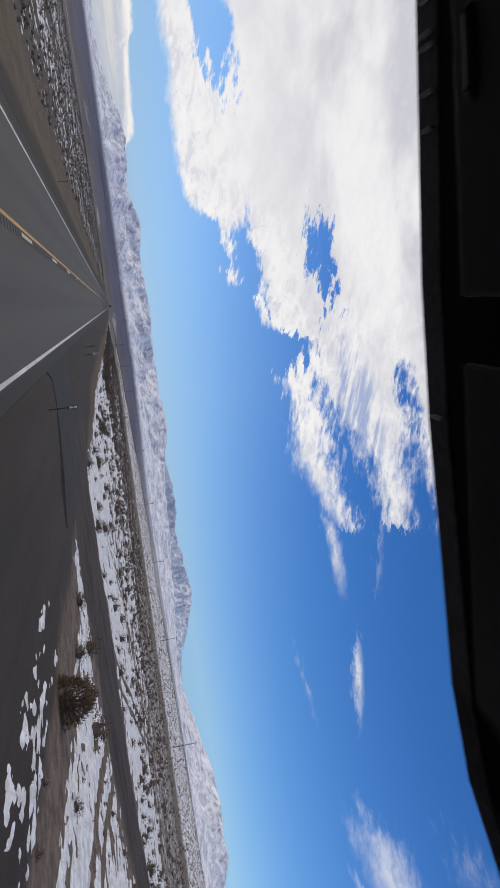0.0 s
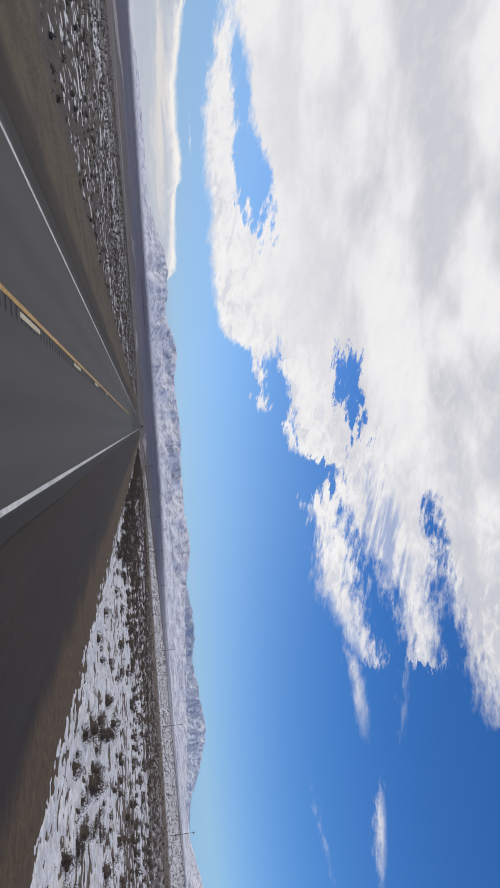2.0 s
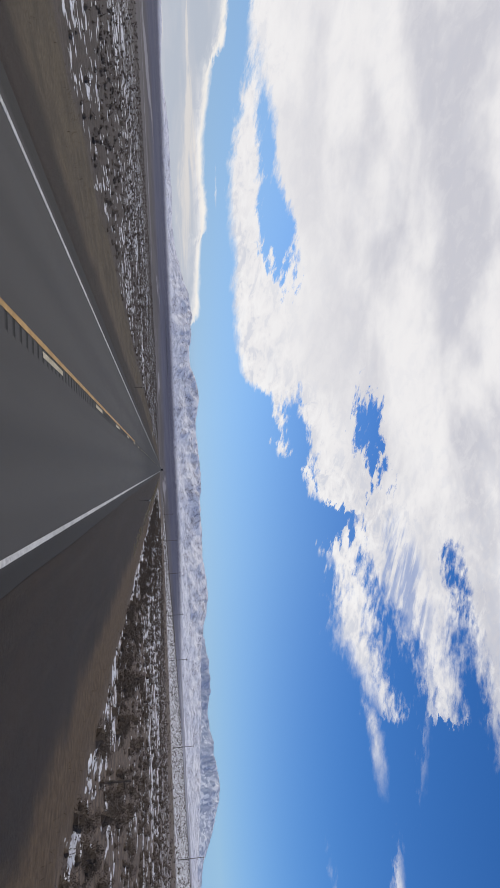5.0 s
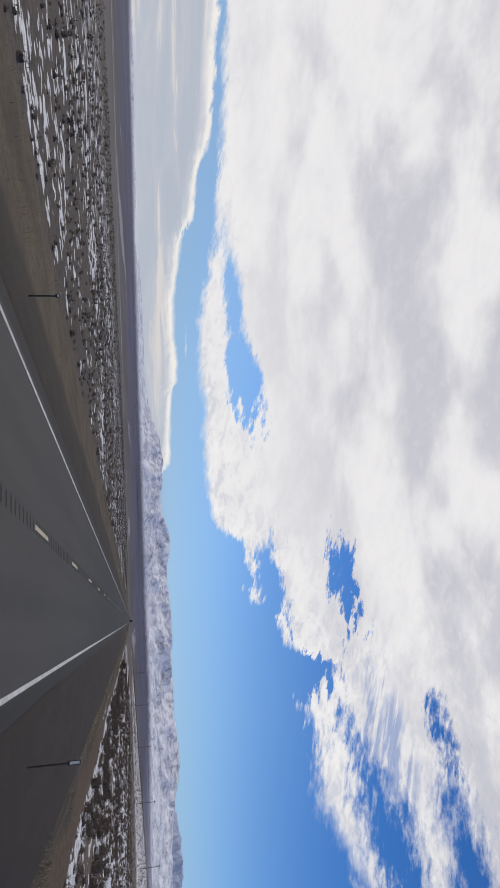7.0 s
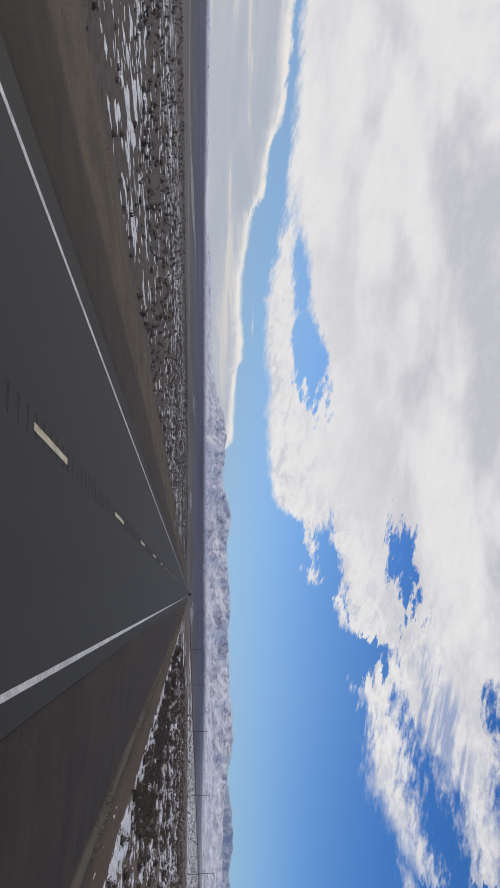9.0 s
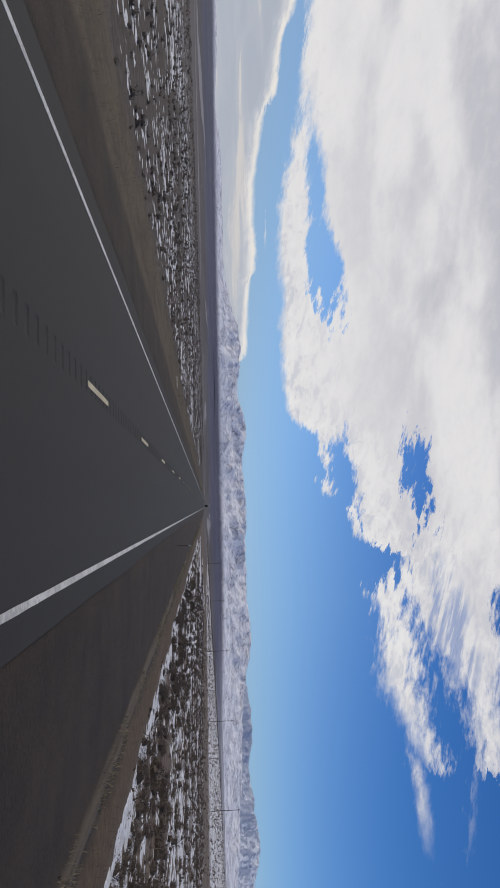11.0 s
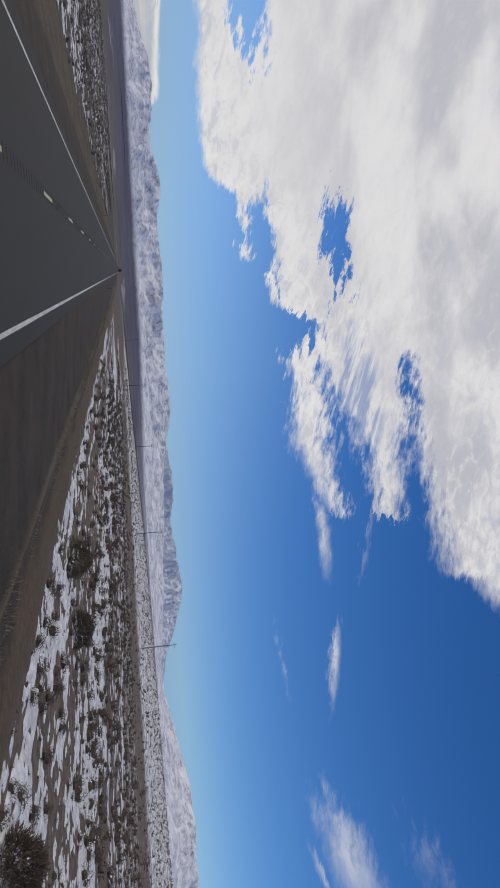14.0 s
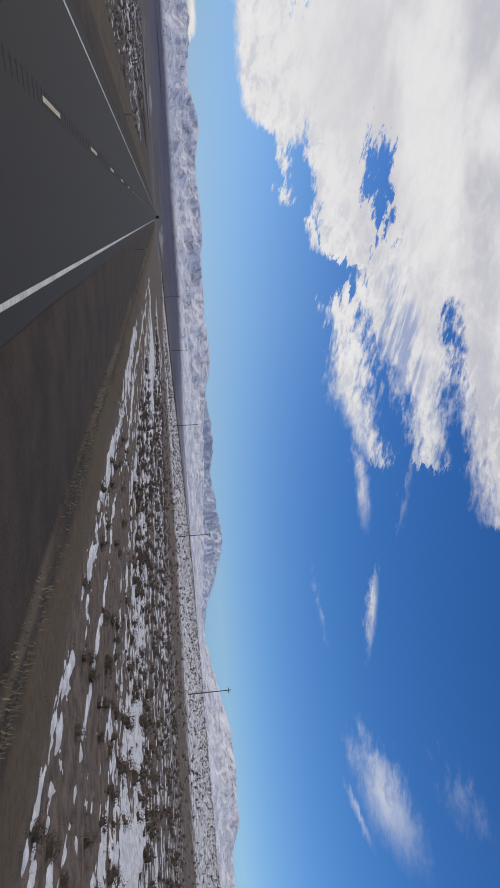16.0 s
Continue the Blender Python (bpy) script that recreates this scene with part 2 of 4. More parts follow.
def make_ground():
    """Gravel verge, tan grass strip, sage flats, snow-dusted rise and dark far plain blued for haze."""
    m, q, p = material("desert_ground", 0.95)
    pos = place(q)
    x, y, z = q.split(pos)
    flat = q.xyz(x, y, 0.0)
    wob = q.mul(q.sub(q.noise(flat, 0.22, 5.0, 0.6), 0.5), 3.0)
    xr, xl = q.add(x, wob), q.add(q.mul(x, -1.0), wob)
    grit = q.noise(flat, 14.0, 5.0, 0.7)
    gravel = q.mix(q.step(grit, 0.3, 0.7), (0.017, 0.0125, 0.0095), (0.044, 0.033, 0.0255))
    patch = q.noise(flat, 0.5, 5.0, 0.65)
    gravel = q.mix(q.mul(q.step(patch, 0.42, 0.62), 0.75), gravel, (0.034, 0.023, 0.017))
    gravel = q.mix(q.mul(q.step(q.noise(q.xyz(x, q.mul(y, 0.18), 6.0), 0.55, 6.0, 0.68), 0.50, 0.66), 0.45), gravel, (0.048, 0.035, 0.026))
    trail = q.noise(q.xyz(q.mul(x, 1.4), q.mul(y, 0.05), 2.0), 1.0, 5.0, 0.6)
    gravel = q.mix(q.mul(q.step(trail, 0.52, 0.68), 0.4), gravel, (0.046, 0.037, 0.030))
    gravel = q.mix(q.mul(q.step(trail, 0.46, 0.34), 0.4), gravel, (0.018, 0.014, 0.012))
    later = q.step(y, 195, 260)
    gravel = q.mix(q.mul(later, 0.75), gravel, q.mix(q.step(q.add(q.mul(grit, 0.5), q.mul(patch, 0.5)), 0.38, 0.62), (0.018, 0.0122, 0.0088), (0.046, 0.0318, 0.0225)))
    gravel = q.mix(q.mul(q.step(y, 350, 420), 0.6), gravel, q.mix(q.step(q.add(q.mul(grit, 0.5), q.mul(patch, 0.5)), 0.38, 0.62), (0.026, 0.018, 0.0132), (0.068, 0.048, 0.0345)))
    lane = q.add(x, q.mul(wob, 0.18))
    gravel = q.mix(q.mul(later, q.step(q.math("ABSOLUTE", q.sub(lane, 9.5)), 0.42, 0.12), q.step(trail, 0.36, 0.5), 0.8), gravel, (0.115, 0.092, 0.066))
    gravel = q.mix(q.mul(later, q.step(q.math("ABSOLUTE", q.sub(lane, 10.25)), 0.55, 0.25), 0.6), gravel, (0.026, 0.019, 0.015))
    tan = q.mix(q.step(q.noise(flat, 5.0, 5.0, 0.7), 0.3, 0.7), (0.060, 0.045, 0.027), (0.122, 0.092, 0.056))
    worn = q.noise(q.xyz(x, q.mul(y, 0.45), 5.0), 0.6, 6.0, 0.66)
    verge = q.mix(q.mul(q.step(worn, 0.40, 0.64), 0.7), tan, (0.044, 0.034, 0.023))
    loam = q.mix(q.step(q.noise(flat, 3.0, 5.0, 0.7), 0.3, 0.7), (0.056, 0.036, 0.021), (0.118, 0.080, 0.045))
    sage = q.mix(q.step(q.noise(flat, 1.6, 6.0, 0.7), 0.35, 0.65), (0.068, 0.050, 0.039), (0.165, 0.124, 0.095))
    sage = q.mix(q.mul(q.step(x, -8.0, -14.0), 0.75), sage, q.mix(q.step(q.noise(flat, 1.6, 6.0, 0.7), 0.35, 0.65), (0.030, 0.024, 0.022), (0.066, 0.053, 0.047)))
    far_r = q.math("SQRT", q.add(q.mul(x, x), q.mul(q.sub(y, 230.0), q.sub(y, 230.0))))
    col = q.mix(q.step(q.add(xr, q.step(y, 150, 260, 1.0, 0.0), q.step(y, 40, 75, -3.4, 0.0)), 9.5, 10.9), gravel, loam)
    col = q.mix(q.mul(q.step(xr, 10.0, 10.9), q.step(y, 395, 430), 0.6), col, tan)
    col = q.mix(q.step(q.add(q.mul(x, -1.0), q.mul(wob, 0.45), q.step(y, 195, 225, 1.1, 0.0), q.step(y, 225, 260, 0.0, -0.8), q.step(y, 300, 370, 0.0, 0.8)), 6.9, 8.0), col, verge)
    col = q.mix(q.big(q.step(xr, 11.6, 13.4), q.step(xl, 12.2, 13.8)), col, sage)
    # bare dirt of the side road
    side = q.mul(q.step(q.add(y, q.mul(wob, 0.6)), 31.5, 33.5), q.step(q.add(y, q.mul(q.sub(x, 14.0), 0.14), q.mul(wob, 0.6)), 46.5, 45.0), q.step(x, 8.0, 10.0))
    dirt = q.mix(q.step(q.noise(q.xyz(q.mul(x, 0.25), q.mul(y, 0.7), 0.0), 1.0, 6.0, 0.65), 0.30, 0.70), (0.022, 0.016, 0.0135), (0.058, 0.043, 0.035))
    col = q.mix(side, col, dirt)
    # snow lying between the brush, farther out than the modelled patches
    streak = q.noise(flat, 0.35, 7.0, 0.72)
    line = q.big(q.sub(225.6, q.mul(q.sub(y, 320.0), 0.289)), 45.0)
    past = q.sub(x, line)
    ragged = q.add(past, q.mul(wob, 3.0))
    spread = q.big(q.mul(q.step(ragged, -48, -66), 0.8), q.step(ragged, -34, -16, 0.12, 1.0))
    amount = q.big(q.mul(q.step(x, 56, 68), q.step(past, 255, 240), spread), q.mul(q.step(x, -52, -66), q.step(x, -170, -110)))
    rise = q.mul(q.step(past, -34, -16), q.step(past, 257, 247), q.step(x, 50, 70))
    tuft = q.step(q.noise(flat, 0.42, 3.0, 0.6), 0.47, 0.56, 1.0, 0.10)
    lay = q.step(q.add(streak, q.mul(rise, 0.13), q.mul(q.step(x, -60, -150), -0.07)), 0.50, 0.56)
    away = q.step(y, 650, 1300, 1.0, 0.55)
    col = q.mix(q.mul(amount, lay, tuft, away), col, (0.78, 0.79, 0.83))
    # far plain: uneven dark brush with a few long pale streaks, blued for haze
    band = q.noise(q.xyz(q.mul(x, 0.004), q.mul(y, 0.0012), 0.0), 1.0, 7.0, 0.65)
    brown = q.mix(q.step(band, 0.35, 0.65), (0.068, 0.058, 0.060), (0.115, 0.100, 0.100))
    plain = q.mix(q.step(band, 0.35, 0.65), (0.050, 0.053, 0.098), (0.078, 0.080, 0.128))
    # brown gives way to blue: distance haze painted into the ground colour
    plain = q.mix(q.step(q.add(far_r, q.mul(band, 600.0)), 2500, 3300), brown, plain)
    plain = q.mix(q.mul(q.step(x, 450, 1300), q.step(q.noise(q.xyz(q.mul(x, 0.003), q.mul(y, 0.003), 7.0), 1.0, 7.0, 0.68), 0.40, 0.62, 0.75, 0.25)), plain, (0.50, 0.50, 0.54))
    pale = q.noise(q.xyz(q.mul(x, 0.0045), q.mul(y, 0.0012), 4.0), 1.0, 6.0, 0.6)
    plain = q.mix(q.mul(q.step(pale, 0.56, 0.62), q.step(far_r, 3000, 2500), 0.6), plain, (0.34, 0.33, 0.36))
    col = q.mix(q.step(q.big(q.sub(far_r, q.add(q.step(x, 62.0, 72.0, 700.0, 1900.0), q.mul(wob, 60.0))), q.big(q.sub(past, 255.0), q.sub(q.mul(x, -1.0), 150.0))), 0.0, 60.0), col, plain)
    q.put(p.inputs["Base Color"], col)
    q.put(p.inputs["Normal"], q.bump(q.add(grit, q.mul(patch, 2.0)), 0.5, 0.04))
    return m


def make_snow():
    m, q, p = material("old_snow", 0.7)
    pos = place(q)
    f = q.noise(pos, 2.5, 6.0, 0.65)
    col = q.mix(q.step(f, 0.35, 0.62), (0.73, 0.74, 0.78), (0.50, 0.49, 0.50))
    col = q.mix(q.mul(q.step(q.noise(pos, 9.0, 4.0, 0.7), 0.55, 0.7), 0.5), col, (0.30, 0.26, 0.22))
    q.put(p.inputs["Base Color"], col)
    q.put(p.inputs["Normal"], q.bump(q.noise(pos, 7.0, 5.0), 0.5, 0.05))
    p.inputs["Subsurface Weight"].default_value = 0.0
    return m


def make_mountain():
    m, q, p = material("snowy_mountain", 0.9)
    geo = q.n.new("ShaderNodeNewGeometry")
    pos = geo.outputs["Position"]
    nz = q.split(geo.outputs["Normal"])[2]
    px, py, pz = q.split(pos)
    squat = q.xyz(px, py, q.mul(pz, 0.7))
    n1 = q.noise(squat, 0.011, 6.0, 0.60, 1.2)
    n2 = q.noise(squat, 0.030, 5.0, 0.62, 1.0)
    crook = q.noise(squat, 0.006, 4.0, 0.6, 3.0)
    vein = q.math("ABSOLUTE", q.sub(q.noise(squat, 0.0085, 4.0, 0.58, 3.2), 0.5))
    spur = q.math("ABSOLUTE", q.sub(q.noise(squat, 0.021, 4.0, 0.6, 2.4), 0.5))
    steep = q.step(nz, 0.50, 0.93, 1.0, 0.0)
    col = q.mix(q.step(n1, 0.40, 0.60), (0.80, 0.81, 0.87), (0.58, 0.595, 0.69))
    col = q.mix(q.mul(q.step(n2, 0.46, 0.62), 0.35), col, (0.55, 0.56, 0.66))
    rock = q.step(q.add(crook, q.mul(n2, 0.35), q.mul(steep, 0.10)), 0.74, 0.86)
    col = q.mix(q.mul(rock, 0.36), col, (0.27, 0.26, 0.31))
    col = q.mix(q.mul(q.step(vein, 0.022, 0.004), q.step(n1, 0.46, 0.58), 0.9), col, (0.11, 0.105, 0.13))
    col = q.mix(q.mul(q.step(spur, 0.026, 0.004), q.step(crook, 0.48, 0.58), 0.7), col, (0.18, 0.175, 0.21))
    # dark foot takes on the plain's haze blue, painted by height
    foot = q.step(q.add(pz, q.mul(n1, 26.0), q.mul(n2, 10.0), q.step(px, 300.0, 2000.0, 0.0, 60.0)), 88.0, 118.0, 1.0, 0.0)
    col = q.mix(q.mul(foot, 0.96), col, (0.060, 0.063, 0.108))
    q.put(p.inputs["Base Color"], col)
    q.put(p.inputs["Normal"], q.bump(q.add(n1, q.mul(n2, 0.35)), 0.55, 20.0))
    return m


def make_far_mountain():
    m, q, p = material("haze_blue_mountain", 0.95)
    geo = q.n.new("ShaderNodeNewGeometry")
    pos = geo.outputs["Position"]
    px, py, pz = q.split(pos)
    n1 = q.noise(q.xyz(px, py, q.mul(pz, 0.5)), 0.012, 6.0, 0.6, 1.6)
    # blue-grey of the air in between is put into rock and snow colours
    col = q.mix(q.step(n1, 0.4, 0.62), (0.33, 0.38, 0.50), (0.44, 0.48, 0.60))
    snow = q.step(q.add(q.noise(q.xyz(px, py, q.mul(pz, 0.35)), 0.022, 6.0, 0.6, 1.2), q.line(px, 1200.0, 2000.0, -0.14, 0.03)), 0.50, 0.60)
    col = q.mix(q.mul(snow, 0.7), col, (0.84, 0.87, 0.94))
    q.put(p.inputs["Base Color"], col)
    q.put(p.inputs["Normal"], q.bump(n1, 0.4, 14.0))
    return m


def varied(name, dark, light, rough=0.95):
    """Colour that changes from piece to piece of one joined mesh."""
    m, q, p = material(name, rough)
    r = q.n.new("ShaderNodeNewGeometry").outputs["Random Per Island"]
    pos = place(q)
    f = q.add(q.mul(r, 0.6), q.mul(q.noise(pos, 0.4, 4.0), 0.4))
    q.put(p.inputs["Base Color"], q.mix(f, dark, light))
    return m


ASPHALT, GROUND, SNOW, MOUNTAIN, FAR_MOUNTAIN = make_asphalt(), make_ground(), make_snow(), make_mountain(), make_far_mountain()
GROOVE = grained("dark_groove", (0.026, 0.025, 0.024), (0.046, 0.044, 0.042), 30.0)
WHITE_LINE = grained("worn_white_paint", (0.36, 0.35, 0.34), (0.66, 0.65, 0.63), 9.0, 0.7, 0.2, 0.004, 0.1)
DASH_PAINT = grained("faded_yellow_paint", (0.36, 0.30, 0.19), (0.62, 0.55, 0.40), 9.0, 0.7, 0.2, 0.004, 0.1)
YELLOW_LINE = grained("worn_yellow_paint", (0.34, 0.19, 0.06), (0.56, 0.35, 0.13), 9.0, 0.7, 0.2, 0.004, 0.1)
BRUSH = varied("sagebrush_twigs", (0.036, 0.028, 0.024), (0.150, 0.117, 0.092))
GRASS = varied("dry_grass_blades", (0.085, 0.062, 0.037), (0.175, 0.130, 0.079))
PALE_GRASS = varied("bleached_grass_blades", (0.15, 0.122, 0.080), (0.30, 0.25, 0.17))
WOOD = grained("weathered_pole_wood", (0.05, 0.04, 0.033), (0.12, 0.10, 0.085), 6.0, 0.9, 0.4, 0.02)
STEEL = grained("dull_brown_steel", (0.04, 0.034, 0.03), (0.085, 0.072, 0.062), 20.0, 0.6, 0.2, 0.003)
BLACK = grained("faded_black_plastic", (0.012, 0.012, 0.013), (0.03, 0.03, 0.032), 20.0, 0.5, 0.1, 0.002)
REFLECT = grained("white_reflector", (0.55, 0.55, 0.54), (0.72, 0.72, 0.70), 25.0, 0.4, 0.1, 0.002)
GLASSY = grained("grey_insulator", (0.18, 0.19, 0.2), (0.3, 0.31, 0.32), 20.0, 0.3, 0.1, 0.002)


# ---- mesh helpers ----
def mesh_object(name, verts, faces, mats, indices=None, smooth=False):
    me = bpy.data.meshes.new(name)
    me.from_pydata(verts, [], faces)
    for m in mats if isinstance(mats, (list, tuple)) else [mats]:
        me.materials.append(m)
    if indices is not None:
        me.polygons.foreach_set("material_index", np.asarray(indices, dtype=np.int32))
    if smooth:
        me.polygons.foreach_set("use_smooth", np.ones(len(me.polygons), dtype=bool))
    me.update()
    return new(name, me)


def tri_soup(name, tris, mat):
    """A mesh of loose triangles, from an array of n x 3 x 3."""
    n = len(tris)
    me = bpy.data.meshes.new(name)
    me.vertices.add(3 * n)
    me.vertices.foreach_set("co", np.ascontiguousarray(tris, dtype=np.float32).ravel())
    me.loops.add(3 * n)
    me.loops.foreach_set("vertex_index", np.arange(3 * n, dtype=np.int32))
    me.polygons.add(n)
    me.polygons.foreach_set("loop_start", np.arange(0, 3 * n, 3, dtype=np.int32))
    me.materials.append(mat)
    me.update(calc_edges=True)
    return new(name, me)


def grid_mesh(name, X, Y, Z, mats, keep=None, smooth=True):
    """A sheet over arrays of x, y, z with shape (rows, columns)."""
    r, c = X.shape
    i = np.arange(r * c).reshape(r, c)
    quads = np.stack([i[:-1, :-1], i[:-1, 1:], i[1:, 1:], i[1:, :-1]], -1).reshape(-1, 4)
    co = np.stack([X, Y, Z], -1).reshape(-1, 3)
    if keep is not None:
        quads = quads[keep.reshape(-1)]
        used = np.unique(quads)
        table = np.full(r * c, -1)
        table[used] = np.arange(len(used))
        quads, co = table[quads], co[used]
    n = len(quads)
    me = bpy.data.meshes.new(name)
    me.vertices.add(len(co))
    me.vertices.foreach_set("co", co.astype(np.float32).ravel())
    me.loops.add(4 * n)
    me.loops.foreach_set("vertex_index", quads.astype(np.int32).ravel())
    me.polygons.add(n)
    me.polygons.foreach_set("loop_start", np.arange(0, 4 * n, 4, dtype=np.int32))
    me.polygons.foreach_set("use_smooth", np.full(n, smooth))
    for m in mats if isinstance(mats, (list, tuple)) else [mats]:
        me.materials.append(m)
    me.update(calc_edges=True)
    return new(name, me)


def part(name, bm, mat, parent, label=""):
    me = bpy.data.meshes.new(name)
    bm.to_mesh(me)
    bm.free()
    me.materials.append(mat)
    ob = new(name, me)
    ob.parent = parent
    return tagged(ob, label)


def base(name, x, y, z, turn=0.0):
    ob = new(name)
    ob.empty_display_size = 0.2
    ob.matrix_world = pose(x, y, z, 0, 0, turn)
    return ob


def box(bm, x0, x1, y0, y1, z0, z1, bevel=0.0):
    r = bmesh.ops.create_cube(bm, size=1, matrix=Matrix.Translation(((x0 + x1) / 2, (y0 + y1) / 2, (z0 + z1) / 2)) @ Matrix.Diagonal((x1 - x0, y1 - y0, z1 - z0, 1)))
    if bevel:
        edges = list({e for v in r["verts"] for e in v.link_edges})
        bmesh.ops.bevel(bm, geom=edges, offset=bevel, segments=2, affect="EDGES", profile=0.5)
    return bm


def rod(bm, a, b, r0, r1, sides=8):
    a, b = Vector(a), Vector(b)
    m = Matrix.Translation((a + b) / 2) @ (b - a).to_track_quat("Z", "Y").to_matrix().to_4x4()
    bmesh.ops.create_cone(bm, cap_ends=True, segments=sides, radius1=r0, radius2=r1, depth=(b - a).length, matrix=m)
    return bm


rng = np.random.default_rng(7)
TABLES = [rng.random((256, 256)) for _ in range(6)]


def value_noise(x, y, i=0):
    """Smooth noise from 0 to 1 with a grain of one metre."""
    t = TABLES[i % 6]
    xf, yf = np.floor(x), np.floor(y)
    u, v = x - xf, y - yf
    u, v = u * u * (3 - 2 * u), v * v * (3 - 2 * v)
    a, b = xf.astype(int) & 255, yf.astype(int) & 255
    a1, b1 = (a + 1) & 255, (b + 1) & 255
    return (t[a, b] * (1 - u) + t[a1, b] * u) * (1 - v) + (t[a, b1] * (1 - u) + t[a1, b1] * u) * v


def fbm(x, y, octaves=5, gain=0.55, first=0):
    s, w, total = 0.0, 1.0, 0.0
    for i in range(octaves):
        s = s + w * value_noise(x * 2 ** i + 17.3 * i, y * 2 ** i - 9.1 * i, first + i)
        total, w = total + w, w * gain
    return s / total


def ramp(x, a, b):
    u = np.clip((x - a) / (b - a), 0, 1)
    return u * u * (3 - 2 * u)


# ---- land ----
ROAD_L, ROAD_R = -4.55, 4.5
CENTRE = np.array([2.6, 230.0])


def beyond(x, y):
    """Metres past the line of poles, which slants in towards the road."""
    return x - np.maximum(225.6 - 0.289 * (y - 320.0), 45.0)


def land(x, y):
    """Height of the ground."""
    x, y = np.asarray(x, float), np.asarray(y, float)
    out = np.maximum(x - ROAD_R, ROAD_L - x)
    z = -0.04 - 0.30 * ramp(out, 0.2, 6.0) - 0.25 * ramp(out, 6.0, 10.0)
    rough = ramp(out, 1.0, 10.0)
    z = z + rough * (fbm(x * 0.12, y * 0.12, 5) - 0.5) * 0.55 + ramp(out, 0.0, 1.5) * (fbm(x * 0.9, y * 0.9, 3, first=2) - 0.5) * 0.05
    z = z + 0.10 * np.exp(-((x - 9.5 - 0.2 * fbm(x * 0, y * 0.15, 2)) / 0.3) ** 2) * ramp(y, 190, 240) * (0.6 + 0.8 * fbm(x * 0.5, y * 0.8, 3))
    u = beyond(x, y)
    z = z + (1.7 * ramp(u, -60, -10) + 10.5 * ramp(u, -70, 285) * (1 - 0.4 * ramp(y, 900, 1700))) * ramp(x, 30, 80)
    r = np.hypot(x - CENTRE[0], y - CENTRE[1])
    z = z + np.maximum(r - 2050, 0) * 0.030 * ramp(r, 2050, 2700) + ramp(r, 900, 2400) * 10 * (fbm(x * 0.002, y * 0.002, 4) - 0.5)
    return z


def stretch(edges):
    """Coordinates from (start, step) pairs, the last start being the end."""
    out = []
    for (a, s), (b, _) in zip(edges, edges[1:]):
        out.append(np.arange(a, b, s))
    return np.concatenate(out + [[edges[-1][0]]])


gx = stretch([(-5200, 130), (-1200, 50), (-400, 10), (-100, 3), (-40, 1.0), (-6, 0.5), (6, 0.25), (14, 1.0), (50, 3), (120, 6), (570, 30), (1200, 130), (5200, 1)])
gy = stretch([(-5000, 250), (-400, 40), (-40, 2.5), (600, 5), (900, 20), (2000, 60), (5300, 1)])
X, Y = np.meshgrid(gx, gy)
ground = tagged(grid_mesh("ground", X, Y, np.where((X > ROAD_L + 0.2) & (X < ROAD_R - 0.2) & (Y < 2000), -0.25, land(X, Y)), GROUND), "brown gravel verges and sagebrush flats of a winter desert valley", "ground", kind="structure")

# mountains: a snowy front range and one behind it, coloured bluer for haze
FRONT = ((-80, 1.3), (-35, 1.3), (-31, 1.25), (-28, 1.5), (-22.6, 1.65), (-20, 1.6), (-18.4, 1.85), (-16.5, 2.2), (-14, 2.9), (-12, 3.25), (-9.5, 2.95), (-7.3, 3.3), (-5.3, 3.45), (-3.8, 2.95), (-1.7, 3.0), (1, 3.3), (4.2, 3.05), (7.3, 3.0), (9.8, 3.25),
         (11.3, 3.2), (13.1, 2.73), (14.7, 2.54), (17.6, 2.34), (20.5, 2.15), (23.5, 1.95), (27.9, 1.71), (29.9, 1.51), (31.7, 1.36), (34.2, 1.85), (36.2, 2.24), (39.4, 2.88), (42.0, 3.02), (44.9, 2.83), (46.4, 2.34), (80, 2.4))
BEHIND = ((6, 1.0), (10, 2.4), (13.1, 2.73), (14.1, 2.97), (15.5, 3.27), (17.8, 3.12), (19.3, 2.65), (20.2, 2.68), (21.4, 3.07),
         (24.1, 3.31), (25.5, 3.17), (26.7, 2.88), (27.7, 2.68), (29.2, 2.05), (30.5, 1.61), (34.3, 0.88))


def range_mesh(name, crest, near, peak, far, columns, grain, mat, seed, crag):
    """A belt of ridges whose skyline follows a few peaks."""
    ca, ch = np.array(crest).T
    m_az = np.linspace(ca[0], ca[-1], columns)
    m_r = np.concatenate([np.linspace(near, peak, 56), np.linspace(peak + 15, far, 12)])
    A, Rr = np.meshgrid(m_az, m_r)
    MX, MY = CENTRE[0] + Rr * np.sin(np.radians(A)), CENTRE[1] + Rr * np.cos(np.radians(A))
    ridge = np.array([noise.ridged_multi_fractal((px / grain, py / grain, seed), 0.9, 2.1, 6, 1.0, 2.0) for px, py in zip(MX.ravel(), MY.ravel())]).reshape(MX.shape)
    ridge = (ridge - ridge.min()) / (ridge.max() - ridge.min())
    rise = ramp(Rr, near, peak)
    foot = land(MX, MY)
    line = np.interp(m_az, ca, ch)
    line = (line + np.interp(m_az - 0.5, ca, ch) + np.interp(m_az + 0.5, ca, ch)) / 3
    tall = Rr * np.tan(np.radians(line))[None, :] + EYE_HEIGHT
    body_h = foot + (tall - foot) * rise * (0.40 + 0.75 * ridge)
    top = np.max((body_h - EYE_HEIGHT) / Rr, axis=0)
    want = np.tan(np.radians(line + crag * (fbm(m_az * 1.6, m_az * 0 + 3, 5) - 0.5)))
    return grid_mesh(name, MX, MY, foot - 6 + (body_h - foot + 6) * (want / top)[None, :], mat)


